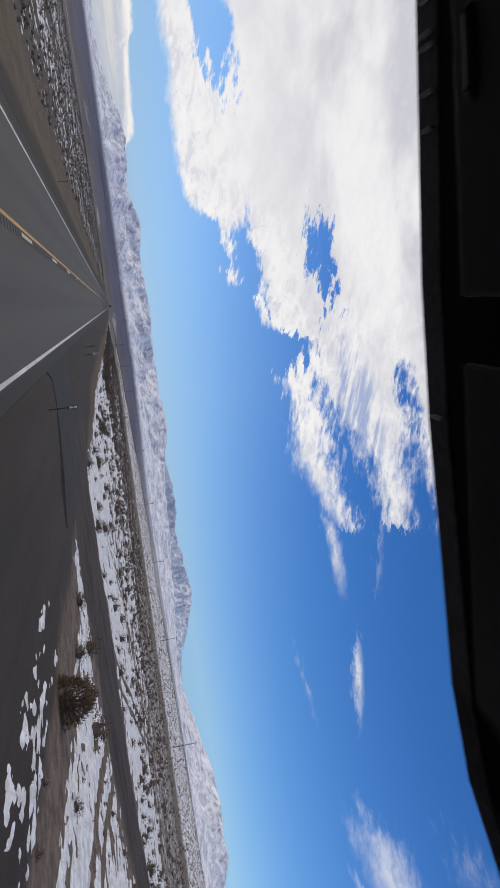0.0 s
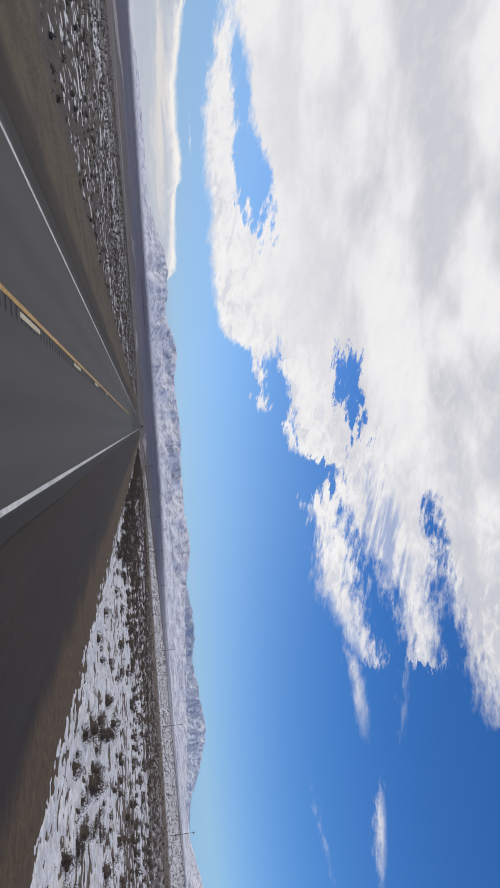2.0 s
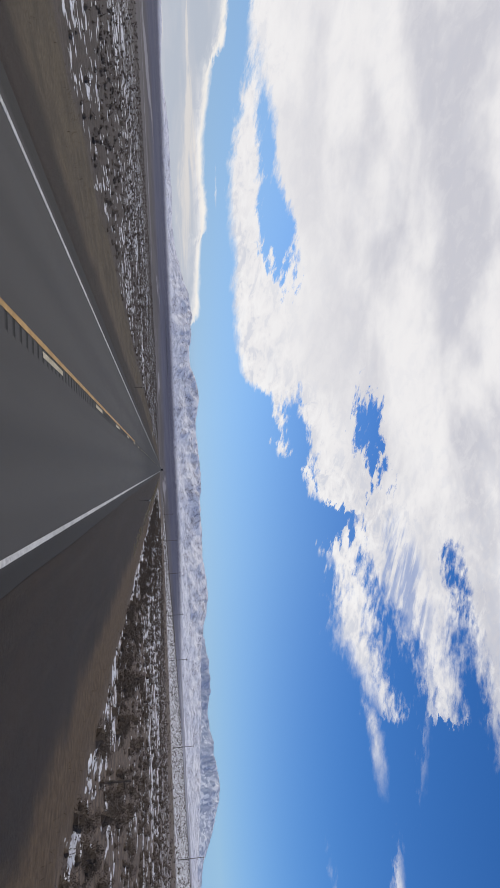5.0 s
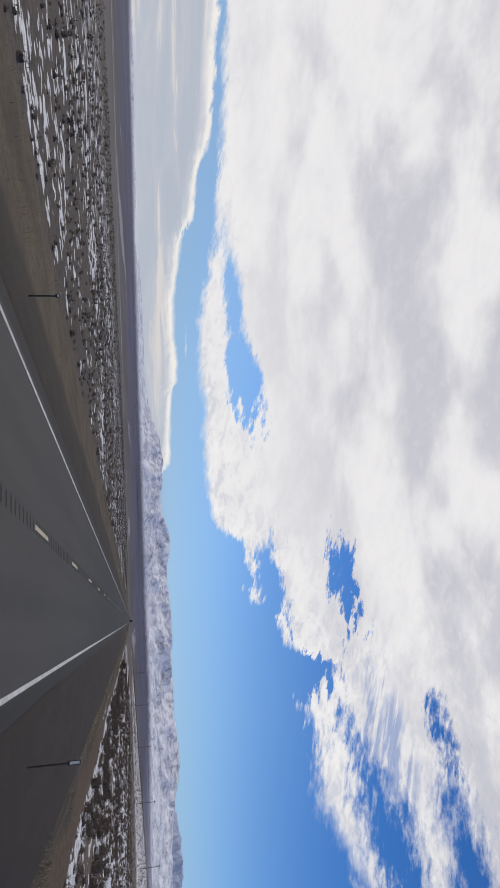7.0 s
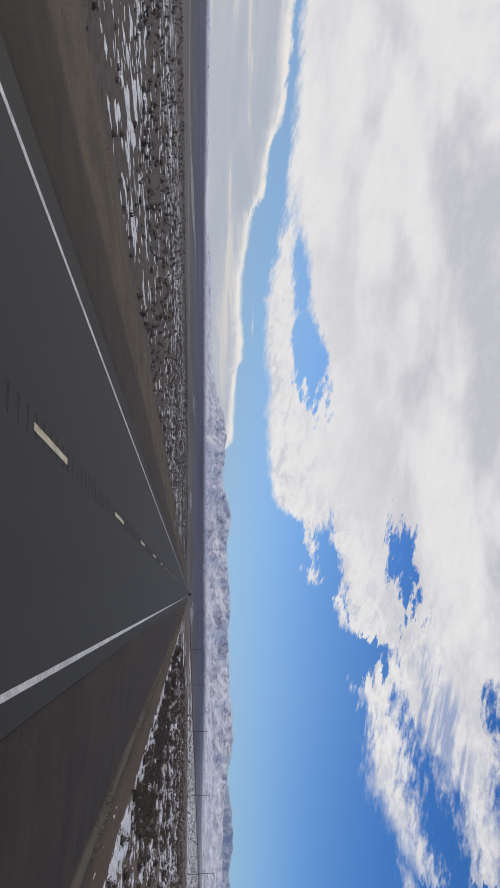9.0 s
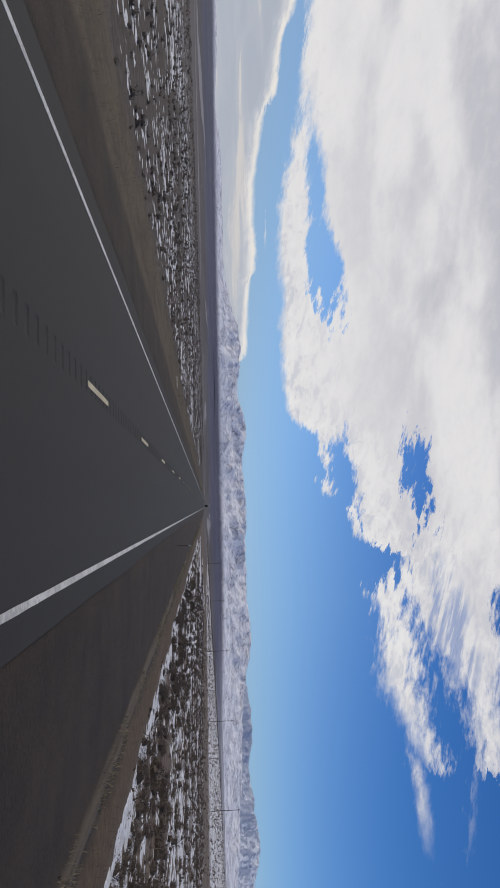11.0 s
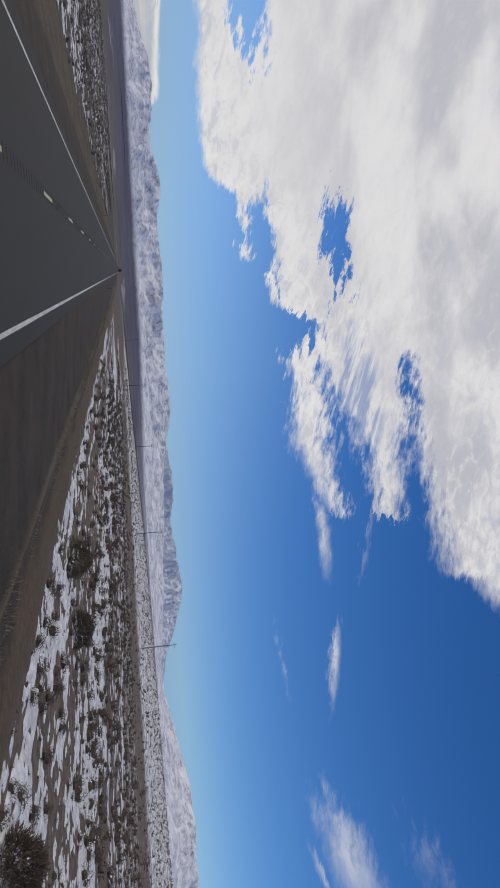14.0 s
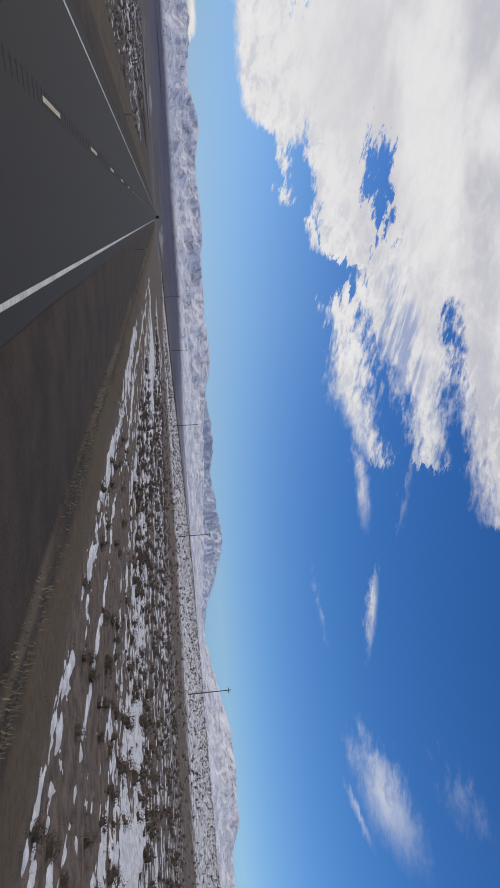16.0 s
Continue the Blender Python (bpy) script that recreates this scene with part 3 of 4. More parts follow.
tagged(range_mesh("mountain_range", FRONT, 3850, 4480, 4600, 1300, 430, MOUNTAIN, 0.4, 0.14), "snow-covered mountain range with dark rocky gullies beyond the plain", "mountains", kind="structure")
tagged(range_mesh("far_mountain_range", BEHIND, 4380, 4700, 4745, 420, 330, FAR_MOUNTAIN, 2.7, 0.26), "haze-blue far peaks streaked with snow behind the front range", "mountains", kind="structure")

# ---- road ----
GROOVE_X = 0.24
road = tagged(base("road", 0, 0, 0), "two-lane grey asphalt highway with rumble strip and worn markings", "road", kind="structure")
ROAD_ENDS = (-60.0, 2040.0)


def slab(name, x0, x1, mat):
    ys = stretch([(ROAD_ENDS[0], 6), (900, 40), (ROAD_ENDS[1], 1)])
    xs = np.linspace(x0, x1, 9)
    prof = [(x, 0.0) for x in xs]
    P = np.array([(x0, -0.3)] + prof + [(x1, -0.3)])
    Xs, Ys = np.meshgrid(P[:, 0], ys)
    Zs = np.repeat(P[:, 1][None], len(ys), 0)
    edge = (fbm(Ys * 0.8, Ys * 0 + x0, 4) - 0.5) * 0.28
    if x0 < -1:
        Xs[:, :2] += edge[:, :2]
    else:
        Xs[:, -2:] += edge[:, -2:]
    ob = grid_mesh(name, Xs, Ys, Zs, mat, smooth=False)
    ob.parent = road
    return ob


slab("lane_surface", ROAD_L, -GROOVE_X, ASPHALT)
slab("lane_surface", GROOVE_X, ROAD_R, ASPHALT)


def rumble_strip():
    """The joint between the lanes with a milled groove every 60 cm."""
    n = int((900 + 60) / 0.6)
    ys, zs = [], []
    for i in range(n):
        y = ROAD_ENDS[0] + 0.6 * i
        ys += [y, y + 0.36, y + 0.42, y + 0.54]
        zs += [0.0, 0.0, -0.016, -0.016]
    ys, zs = np.array(ys + [ROAD_ENDS[1]]), np.array(zs + [0.0])
    co, faces, idx = [], [], []
    for x in (-GROOVE_X, -0.17, 0.17, GROOVE_X):
        inner = abs(x) < 0.2
        co.append(np.stack([np.full_like(ys, x), ys, zs if inner else np.zeros_like(zs)], -1))
    m = len(ys)
    for c in range(3):
        for i in range(m - 1):
            faces.append((c * m + i, (c + 1) * m + i, (c + 1) * m + i + 1, c * m + i + 1))
            idx.append(1 if c == 1 and i % 4 != 0 and i < m - 2 else 0)
    ob = mesh_object("rumble_strip", np.concatenate(co).tolist(), faces, [ASPHALT, GROOVE], idx)
    ob.parent = road
    return tagged(ob, "milled rumble grooves along the centre joint", kind="stuff")


rumble_strip()


def paint_strip(name, x, w, y0, y1, mat, seed):
    """A painted stripe of a few millimetres with uneven edges."""
    ys = np.concatenate([np.arange(y0, min(y1, 700), 0.5), [y1]]) if y1 - y0 > 20 else np.linspace(y0, y1, 9)
    wob = (fbm(ys * 1.5, ys * 0 + seed, 3) - 0.5) * 0.014
    P = np.array([-w / 2, -w / 2, w / 2, w / 2])
    Xs = x + P[None] + wob[:, None] * np.array([1, 1, -1, -1])[None]
    Ys = np.repeat(ys[:, None], 4, 1)
    Zs = np.repeat(np.array([[-0.002, 0.005, 0.005, -0.002]]), len(ys), 0)
    ob = grid_mesh(name, Xs, Ys, Zs, mat, smooth=False)
    ob.parent = road
    return ob


tagged(paint_strip("edge_line", 3.95, 0.115, ROAD_ENDS[0], 2000, WHITE_LINE, 1), "solid white edge line")
tagged(paint_strip("edge_line", -3.82, 0.12, ROAD_ENDS[0], 2000, WHITE_LINE, 5), "solid white edge line")
SOLID_END = 209.3
tagged(paint_strip("solid_line", -0.2, 0.12, ROAD_ENDS[0], SOLID_END, YELLOW_LINE, 8), "solid yellow no-passing line")
first_dash = None
for i in range(-4, 120):
    y = -0.22 + 12.19 * i
    if first_dash is None:
        first_dash = paint_strip("dash", 0.0, 0.13, 0.0, 3.05, DASH_PAINT, 11)
        first_dash.location.y = y
        tagged(first_dash, "worn yellow centre dash")
    else:
        d = first_dash.copy()
        d.location.y = y
        scene.collection.objects.link(d)

# ---- snow lying on the verges ----
def side_road(x, y):
    """1 on the dirt side road that leaves to the right, 0 off it."""
    return ramp(y, 31.5, 33.5) * ramp(y + 0.14 * (x - 14), 46.5, 45.0) * ramp(x, 7, 9)


TRACKS = (((22, 38.5), (26, 43.5), (31, 49.5), (40, 60), (57, 80), (80, 104)), ((13, 57.5), (18.5, 58.9), (22.5, 61.2), (28.6, 66.5), (37, 73), (60, 88)), ((19.6, 10), (20.3, 19.3), (21.4, 24), (24.0, 31), (29, 36)))


def wheel_tracks(x, y):
    """How much the twin wheel tracks press and soil the snow, from 0 to 1."""
    hit = np.zeros(np.shape(x))
    for line in TRACKS:
        near = np.full(np.shape(x), 99.0)
        for (ax, ay), (bx, by) in zip(line, line[1:]):
            u = np.clip(((x - ax) * (bx - ax) + (y - ay) * (by - ay)) / ((bx - ax) ** 2 + (by - ay) ** 2), 0, 1)
            near = np.minimum(near, np.hypot(x - ax - u * (bx - ax), y - ay - u * (by - ay)))
        hit = np.maximum(hit, ramp(np.abs(near - 0.8), 0.42, 0.2))
    return hit


def snow_amount(x, y):
    """How much of the ground snow covers, from about 0 to 1."""
    s = np.where(x > 0, 0.45 * ramp(x, 11.4, 13.4) - 0.02 * ramp(x, 14.5, 17) + 0.04 * ramp(x, 24, 34) - 0.16 * ramp(x, 58, 66), 0.36 * ramp(-x, 12.4, 15.0) - 0.02)
    edge = np.interp(y, (54, 76), (14.4, 11.0))
    early = ramp(y, 45, 47) * ramp(y, 175, 110) * ramp(x, edge - 0.6, edge + 0.8) * ramp(x, 34, 22)
    s = s + (0.185 + 0.30 * ramp(x, edge + 2.5, edge)) * early + 0.20 * ramp(y, 45, 48) * ramp(y, 74, 62) * ramp(x, 13.5, 16) + 0.15 * ramp(y, 31, 27) * ramp(x, 15.0, 16.5) * ramp(x, 60, 30)
    s = s + 0.37 * ramp(x, 9.0, 10.4) * ramp(x, 13.0, 12.0) * ramp(y, 22, 15) - 0.4 * ramp(x, 12.0, 12.8) * ramp(x, 15.4, 14.6) * ramp(y, 31, 27)
    s = s - 0.10 * ramp(y, 120, 200) * (x > 0) * ramp(x, 13, 18) * ramp(y, 260, 220)
    torn = ramp(0.6 * value_noise(x * 1.7, y * 0.42, 9) + 0.4 * value_noise(x * 3.9, y * 1.3, 10), 0.44, 0.60)
    s = s + (0.27 - 0.34 * torn * ramp(y, 380, 420)) * np.exp(-((x - 13.6) / 1.0) ** 2) * ramp(y, 200, 240)
    late = ramp(y, 405, 440)
    s = s + late * (0.30 * np.exp(-((x - 16.1 - 0.5 * fbm(y * 0.05, y * 0, 2)) / 0.3) ** 2) + 0.17 * ramp(x, 24.5, 26) * ramp(x, 33, 31) - 0.08 * ramp(x, 33, 35) * ramp(x, 58, 50))
    s = s + 0.45 * np.exp(-((x - 10.9) / 0.2) ** 2) * ramp(y, 262, 268) * ramp(y, 294, 286)
    s = s - 0.12 * ramp(y, 428, 446) * ramp(x, 14.4, 15.2) * ramp(x, 20.5, 19)
    return s * (1 - 0.9 * side_road(x, y)) - 0.6 * wheel_tracks(x, y)


def snow_sheet(x0, x1, step, fine, end, speck):
    xs, ys = np.arange(x0, x1 + step / 2, step), np.arange(-2, end, step * 1.25)
    X, Y = np.meshgrid(xs, ys)
    f = speck * fbm(X * 3.1, Y * 1.5, 3, 0.8, 6) + (0.82 - speck) * fbm(X * 0.95 * fine + 0.6 * fbm(X, Y * 0.6, 2), Y * 0.36 * fine, 5, 0.66, 1) + 0.18 * fbm(X * 0.07, Y * 0.055, 3, 0.5, 4)
    f = f - 0.13 * ramp(value_noise(X * 3.3, Y * 2.4, 5), 0.58, 0.82) * (step < 0.3)
    amount = snow_amount(X, Y)
    d = f - (1 - amount) * 0.62 - 0.19
    d = np.where(amount < 0.05, -1, d)
    Z = land(X, Y) + np.clip(d * 0.4, -0.05, 0.04) + 0.012
    near = np.maximum.reduce([d[:-1, :-1], d[1:, :-1], d[:-1, 1:], d[1:, 1:]]) > -0.02
    return X, Y, Z, near


for x0, x1, st, fine, end, speck in ((9.0, 15.0, 0.12, 1.5, 530, 0.50), (15.0, 34.2, 0.2, 1.2, 620, 0.36), (34.2, 66, 0.42, 1.0, 760, 0.3), (-34, -9.5, 0.25, 1.5, 660, 0.36), (-66, -34, 0.45, 1.25, 760, 0.3)):
    X, Y, Z, near = snow_sheet(x0, x1, st, fine, end, speck)
    tagged(grid_mesh("snow_patches", X, Y, Z, SNOW, near), "thin patches of old snow between the sagebrush", "snow", kind="stuff")


# ---- brush and grass ----
def brush(n, xlo, xhi, ylo, yhi, leaves, size, leaf, seed, mat=BRUSH, name="sagebrush", clump=0.45):
    """Low bushes of loose twigs and leaf sprays, on the ground."""
    g = np.random.default_rng(seed)
    x, y = g.uniform(xlo, xhi, n * 2), g.uniform(ylo, yhi, n * 2)
    ok = (side_road(x, y) < 0.3) & (wheel_tracks(x, y) < 0.3) & (fbm(x * 0.1, y * 0.1, 3, first=3) > clump * g.uniform(0.3, 1.35, n * 2))
    ok &= ~((x > 0) & (x < 34) & (y < 130) & (g.random(n * 2) < 0.72))
    ok &= ~((x > 12) & (x < 20.5) & (y > 430) & (g.random(n * 2) < 0.68))
    x, y = x[ok][:n], y[ok][:n]
    n = len(x)
    z = land(x, y)
    w = size * np.minimum(g.lognormal(0, 0.36, n), np.where((x > 12) & (x < 22) & (y > 400), 0.8, 1.7))
    hgt = w * g.uniform(0.38, 0.6, n)
    th = g.uniform(0, 2 * np.pi, (n, leaves))
    cz = g.uniform(0.0, 1.0, (n, leaves)) ** 0.8
    rad = np.sqrt(np.clip(1 - cz ** 2, 0.05, 1)) * g.uniform(0.4, 1.0, (n, leaves))
    lump = 1 + 0.25 * np.sin(th * 3 + g.uniform(0, 6, (n, 1)))
    local = np.stack([w[:, None] * 0.5 * rad * lump * np.cos(th), w[:, None] * 0.5 * rad * lump * np.sin(th), hgt[:, None] * cz * g.uniform(0.6, 1.0, (n, leaves)) - 0.02], -1)
    c = local + np.stack([x, y, z], -1)[:, None, :]
    out = local + np.array([0, 0, 0.12])
    out = out / np.linalg.norm(out, axis=-1, keepdims=True) + g.normal(0, 0.45, local.shape)
    side = np.cross(out, g.normal(0, 1, local.shape))
    side /= np.linalg.norm(side, axis=-1, keepdims=True) + 1e-6
    s = (w / size)[:, None, None]
    ln = leaf * g.uniform(1.6, 3.2, (n, leaves, 1)) * s
    wd = leaf * g.uniform(0.28, 0.52, (n, leaves, 1)) * s
    along = np.cross(out, side)
    along = along * g.uniform(-1, 1, (n, leaves, 1)) + out * 0.45
    tris = np.stack([c - side * wd, c + side * wd, c + along * ln], -2).reshape(-1, 3, 3)
    ring = np.linspace(0, 2 * np.pi, 8)[:7]
    tiers = np.array([(1.0, 0.0), (0.86, 0.5), (0.45, 0.86)])
    mound = np.stack([np.outer(tiers[:, 0], np.cos(ring)), np.outer(tiers[:, 0], np.sin(ring)), np.repeat(tiers[:, 1:], 7, 1)], -1).reshape(21, 3)
    mound = np.concatenate([mound, [(0.0, 0.0, 1.0)]])
    net = [t for r in (0, 7) for i in range(7) for t in ((r + i, r + (i + 1) % 7, r + 7 + i), (r + (i + 1) % 7, r + 7 + (i + 1) % 7, r + 7 + i))] + [(14 + i, 14 + (i + 1) % 7, 21) for i in range(7)]
    swell = g.uniform(0.45, 1.2, (n, 22, 1))
    heap = mound[None] * swell * np.stack([w * 0.29, w * 0.29, hgt * 0.60], -1)[:, None, :] + np.stack([x, y, z - 0.03], -1)[:, None, :]
    tris = np.concatenate([tris, heap[:, np.array(net)].reshape(-1, 3, 3)])
    return tagged(tri_soup(name, tris, mat), "grey-brown sagebrush clumps over the snowy flats", "sagebrush", kind="stuff")


brush(1150, 12.8, 20, -5, 500, 520, 0.84, 0.026, 11, clump=0.40)
brush(3000, 12.2, 28, -5, 500, 40, 0.32, 0.022, 23)
brush(2000, 20, 34, -5, 560, 180, 0.80, 0.032, 19, clump=0.42)
brush(4600, 34, 66, -5, 700, 50, 0.74, 0.055, 12)
brush(4600, 60, 106, -5, 900, 16, 0.8, 0.09, 13)
brush(18000, 104, 460, -5, 1500, 4, 1.0, 0.20, 17)
brush(5000, 62, 392, 1000, 2300, 2, 1.5, 0.33, 18)
brush(2000, -28, -13.2, -5, 620, 70, 0.50, 0.026, 14)
brush(9000, -74, -26, -5, 800, 16, 0.55, 0.055, 15)
brush(6000, -190, -72, 0, 1300, 4, 0.8, 0.15, 16)


def grass(n, xlo, xhi, seed, start=-5, tall=1.0, broad=1.0, mat=GRASS):
    g = np.random.default_rng(seed)
    x, y = g.uniform(xlo, xhi, n), g.uniform(start, 560, n)
    ok = fbm(x * 0.35, y * 0.22, 4, first=1) > g.uniform(0.35, 0.62, n)
    x, y = x[ok], y[ok]
    n = len(x)
    h, a = tall * g.uniform(0.03, 0.11, n), g.uniform(0, 2 * np.pi, n)
    w = broad * g.uniform(0.004, 0.008, n)
    z = land(x, y) - 0.01
    lean = g.normal(0, 0.035, (n, 2))
    p = np.stack([x, y, z], -1)
    d = np.stack([np.cos(a) * w, np.sin(a) * w, np.zeros(n)], -1)
    tip = p + np.stack([lean[:, 0], lean[:, 1], h], -1)
    return tagged(tri_soup("dry_grass", np.stack([p - d, p + d, tip], 1), mat), "short dry tan grass along the verge", "grass", kind="stuff")


grass(60000, 10.4, 22, 21)
grass(100000, -20, -8.0, 22)
grass(42000, 9.1, 10.2, 25, 205, 1.4, 2.6, PALE_GRASS)

# ---- side road apron and single bushes ----
def apron():
    """The paved mouth of the dirt side road, sloping off the highway."""
    xs = np.array([4.42, 4.9, 5.8, 7.2, 8.8, 10.6])
    near = np.array([24.6, 26.6, 27.3, 27.4, 26.9, 26.2])
    far = np.array([38.6, 36.9, 36.3, 36.1, 35.8, 35.4])
    zt = np.array([-0.006, -0.012, -0.05, -0.11, -0.18, -0.30])
    P = []
    for x, a, b, z in zip(xs, near, far, zt):
        n = 13
        ys = np.linspace(a, b, n)
        wob = (fbm(ys * 0.9 + x, ys * 0 + x, 3) - 0.5) * 0.2
        row = [(x, a - 0.9, z - 0.55)] + [(x, y + w, z) for y, w in zip(ys, wob)] + [(x, b + 0.9, z - 0.55)]
        P.append(row)
    P = np.array(P)
    m, q, pr = material("patched_asphalt", 0.9)
    pos = place(q)
    f = q.add(q.mul(q.noise(pos, 22.0, 4.0), 0.5), q.mul(q.noise(pos, 0.8, 5.0, 0.65), 0.5))
    q.put(pr.inputs["Base Color"], q.mix(q.step(f, 0.38, 0.62), (0.013, 0.012, 0.011), (0.030, 0.027, 0.0245)))
    q.put(pr.inputs["Normal"], q.bump(q.noise(pos, 60.0, 3.0), 0.4, 0.01))
    return tagged(grid_mesh("side_road", P[..., 0], P[..., 1], P[..., 2], m, smooth=False), "dark paved mouth of a dirt side road", "side road", kind="structure")


apron()


def single_bush(x, y, width, height, seed, dark, light):
    """A bush with woody stems and a crown of fine twigs."""
    g = np.random.default_rng(seed)
    z = float(land(x, y))
    ob = base("sagebrush", x, y, z)
    bm = bmesh.new()
    for i in range(9):
        a = g.uniform(0, 2 * np.pi)
        r = width * g.uniform(0.15, 0.36)
        rod(bm, (0.03 * math.cos(a), 0.03 * math.sin(a), -0.08), (r * math.cos(a), r * math.sin(a), height * g.uniform(0.5, 0.8)), 0.022, 0.008, 5)
    part("stem", bm, WOOD, ob)
    n = 4200
    th, u = g.uniform(0, 2 * np.pi, n), g.uniform(0, 1, n)
    lump = 1 + 0.16 * np.sin(3 * th + seed) + 0.1 * np.sin(7 * th)
    rr = np.sqrt(1 - u ** 2) * lump * g.uniform(0.45, 1.0, n) ** 0.5
    c = np.stack([width / 2 * rr * np.cos(th), width / 2 * rr * np.sin(th), height * (0.08 + 0.9 * u * g.uniform(0.75, 1.0, n))], -1)
    out = c / np.linalg.norm(c, axis=1)[:, None]
    side = np.cross(out, g.normal(0, 1, (n, 3)))
    side /= np.linalg.norm(side, axis=1)[:, None]
    ln, wd = g.uniform(0.05, 0.13, (n, 1)), g.uniform(0.008, 0.022, (n, 1))
    tip = c + (out + g.normal(0, 0.5, (n, 3))) * ln
    crown = tri_soup("crown", np.stack([c - side * wd, c + side * wd, tip], 1), varied("twigs_of_bush", dark, light))
    crown.parent = ob
    return ob


tagged(single_bush(13.5, 19.0, 1.4, 1.1, 3, (0.07, 0.048, 0.032), (0.19, 0.135, 0.09)), "large round tawny bush on the snowy verge", "bush", "single bushes")
tagged(single_bush(15.6, 430.6, 1.8, 1.1, 5, (0.06, 0.05, 0.034), (0.17, 0.145, 0.10)), "round olive-brown sagebrush beside the verge", "bush", "single bushes")
tagged(single_bush(18.9, 430.2, 1.7, 0.95, 8, (0.05, 0.042, 0.034), (0.15, 0.125, 0.10)), "grey-brown sagebrush among snow patches", "bush", "single bushes")
tagged(single_bush(14.9, 412.6, 1.5, 0.9, 9, (0.05, 0.038, 0.03), (0.15, 0.115, 0.09)), "dark brown sagebrush among snow patches", "bush", "single bushes")

# ---- roadside things ----
def marker_post(x, y, plates, tall=1.05, high=0.15):
    """Steel post with small reflector plates facing the traffic."""
    z = float(land(x, y))
    ob = base("marker_post", x, y, z)
    bm = bmesh.new()
    box(bm, -0.016, 0.016, -0.005, 0.005, -0.25, tall)
    box(bm, -0.021, -0.014, -0.018, 0.003, -0.25, tall - 0.01)
    box(bm, 0.014, 0.021, -0.018, 0.003, -0.25, tall - 0.01)
    part("post", bm, STEEL, ob)
    top = tall + 0.02
    bm = bmesh.new()
    box(bm, -0.052, 0.052, -0.030, -0.021, top - high * plates - 0.03, top, 0.003)
    plate = part("plate", bm, BLACK, ob, "black backing plate")
    for i in range(plates):
        bm = bmesh.new()
        box(bm, -0.034, 0.034, -0.037, -0.031, top - high * (i + 1) + 0.012, top - high * i - 0.022, 0.003)
        part("reflector", bm, REFLECT, plate, "white reflector")
    return ob


def sign_post(x, y):
    z = float(land(x, y))
    ob = base("roadside_sign", x, y, z, 4)
    bm = bmesh.new()
    box(bm, -0.022, 0.022, -0.01, 0.012, -0.25, 1.05)
    part("post", bm, STEEL, ob)
    bm = bmesh.new()
    box(bm, -0.10, 0.10, -0.018, -0.012, 0.62, 1.10, 0.004)
    plate = part("plate", bm, grained("weathered_sign_sheet", (0.26, 0.26, 0.26), (0.46, 0.46, 0.45), 10.0, 0.5, 0.1, 0.002), ob, "weathered pale sign plate")
    for w, zz in ((0.12, 1.03), (0.09, 0.94)):
        bm = bmesh.new()
        box(bm, -w / 2, w / 2, -0.024, -0.019, zz - 0.025, zz + 0.025)
        part("bar", bm, BLACK, plate)
    return ob


tagged(marker_post(5.75, 24.2, 2, 0.95), "thin steel marker post with two white reflector squares", "marker post", "marker posts along the road")
tagged(marker_post(5.5, 57.4, 2), "thin steel marker post with two white reflector squares", "marker post", "marker posts along the road")
for x, y in ((5.85, 218.5), (5.85, 372.1), (5.75, 532)):
    tagged(marker_post(x, y, 1, 1.22, 0.27), "thin steel delineator post with a white reflector plate", "marker post", "marker posts along the road")
for x, y in ((-7.0, 57), (-6.4, 218.5), (-7.3, 376.3), (-6.9, 532)):
    tagged(marker_post(x, y, 1, 0.85, 0.1), "dark steel delineator post on the far verge", "marker post", "marker posts along the road")
tagged(sign_post(6.15, 57.9), "small weathered sign plate on a steel post", "road sign")


def field_post(x, y):
    ob = base("field_post", x, y, float(land(x, y)))
    bm = bmesh.new()
    rod(bm, (0, 0, -0.3), (0.03, 0, 1.25), 0.07, 0.06)
    part("post", bm, WOOD, ob)
    bm = bmesh.new()
    rod(bm, (-0.32, 0.0, 0.95), (0.34, 0.02, 0.98), 0.035, 0.035, 6)
    part("rail", bm, WOOD, ob)
    return tagged(ob, "short dark wooden post with a cross rail in the brush", "post")


field_post(15.2, 172)


def fallen_post(x, y):
    """A pale plastic delineator that has been knocked flat, with its base socket."""
    ob = base("fallen_post", x, y, float(land(x, y)), 4)
    bm = bmesh.new()
    box(bm, -0.62, 0.62, -0.05, 0.05, 0.0, 0.055, 0.02)
    part("post", bm, REFLECT, ob)
    bm = bmesh.new()
    box(bm, 0.60, 0.78, -0.075, 0.075, -0.06, 0.075, 0.02)
    part("socket", bm, BLACK, ob, "dark base socket")
    return tagged(ob, "pale delineator post knocked flat on the tan grass", "fallen post")


fallen_post(-9.9, 384.0)


def utility_pole(x, y):
    z = float(land(x, y))
    ob = base("utility_pole", x, y, z, 16)
    bm = bmesh.new()
    rod(bm, (0, 0, -1), (0, 0, 12.4), 0.17, 0.11, 10)
    part("pole", bm, WOOD, ob)
    bm = bmesh.new()
    box(bm, -1.25, 1.25, -0.17, -0.06, 11.5, 11.64)
    arm = part("crossarm", bm, WOOD, ob)
    for xx in (-1.15, -0.55, 0.55, 1.15):
        bm = bmesh.new()
        rod(bm, (xx, -0.115, 11.64), (xx, -0.115, 11.84), 0.05, 0.035, 8)
        part("insulator", bm, GLASSY, arm)
    return tagged(ob, "weathered wooden utility pole with one crossarm", "utility pole", "utility poles across the flats")


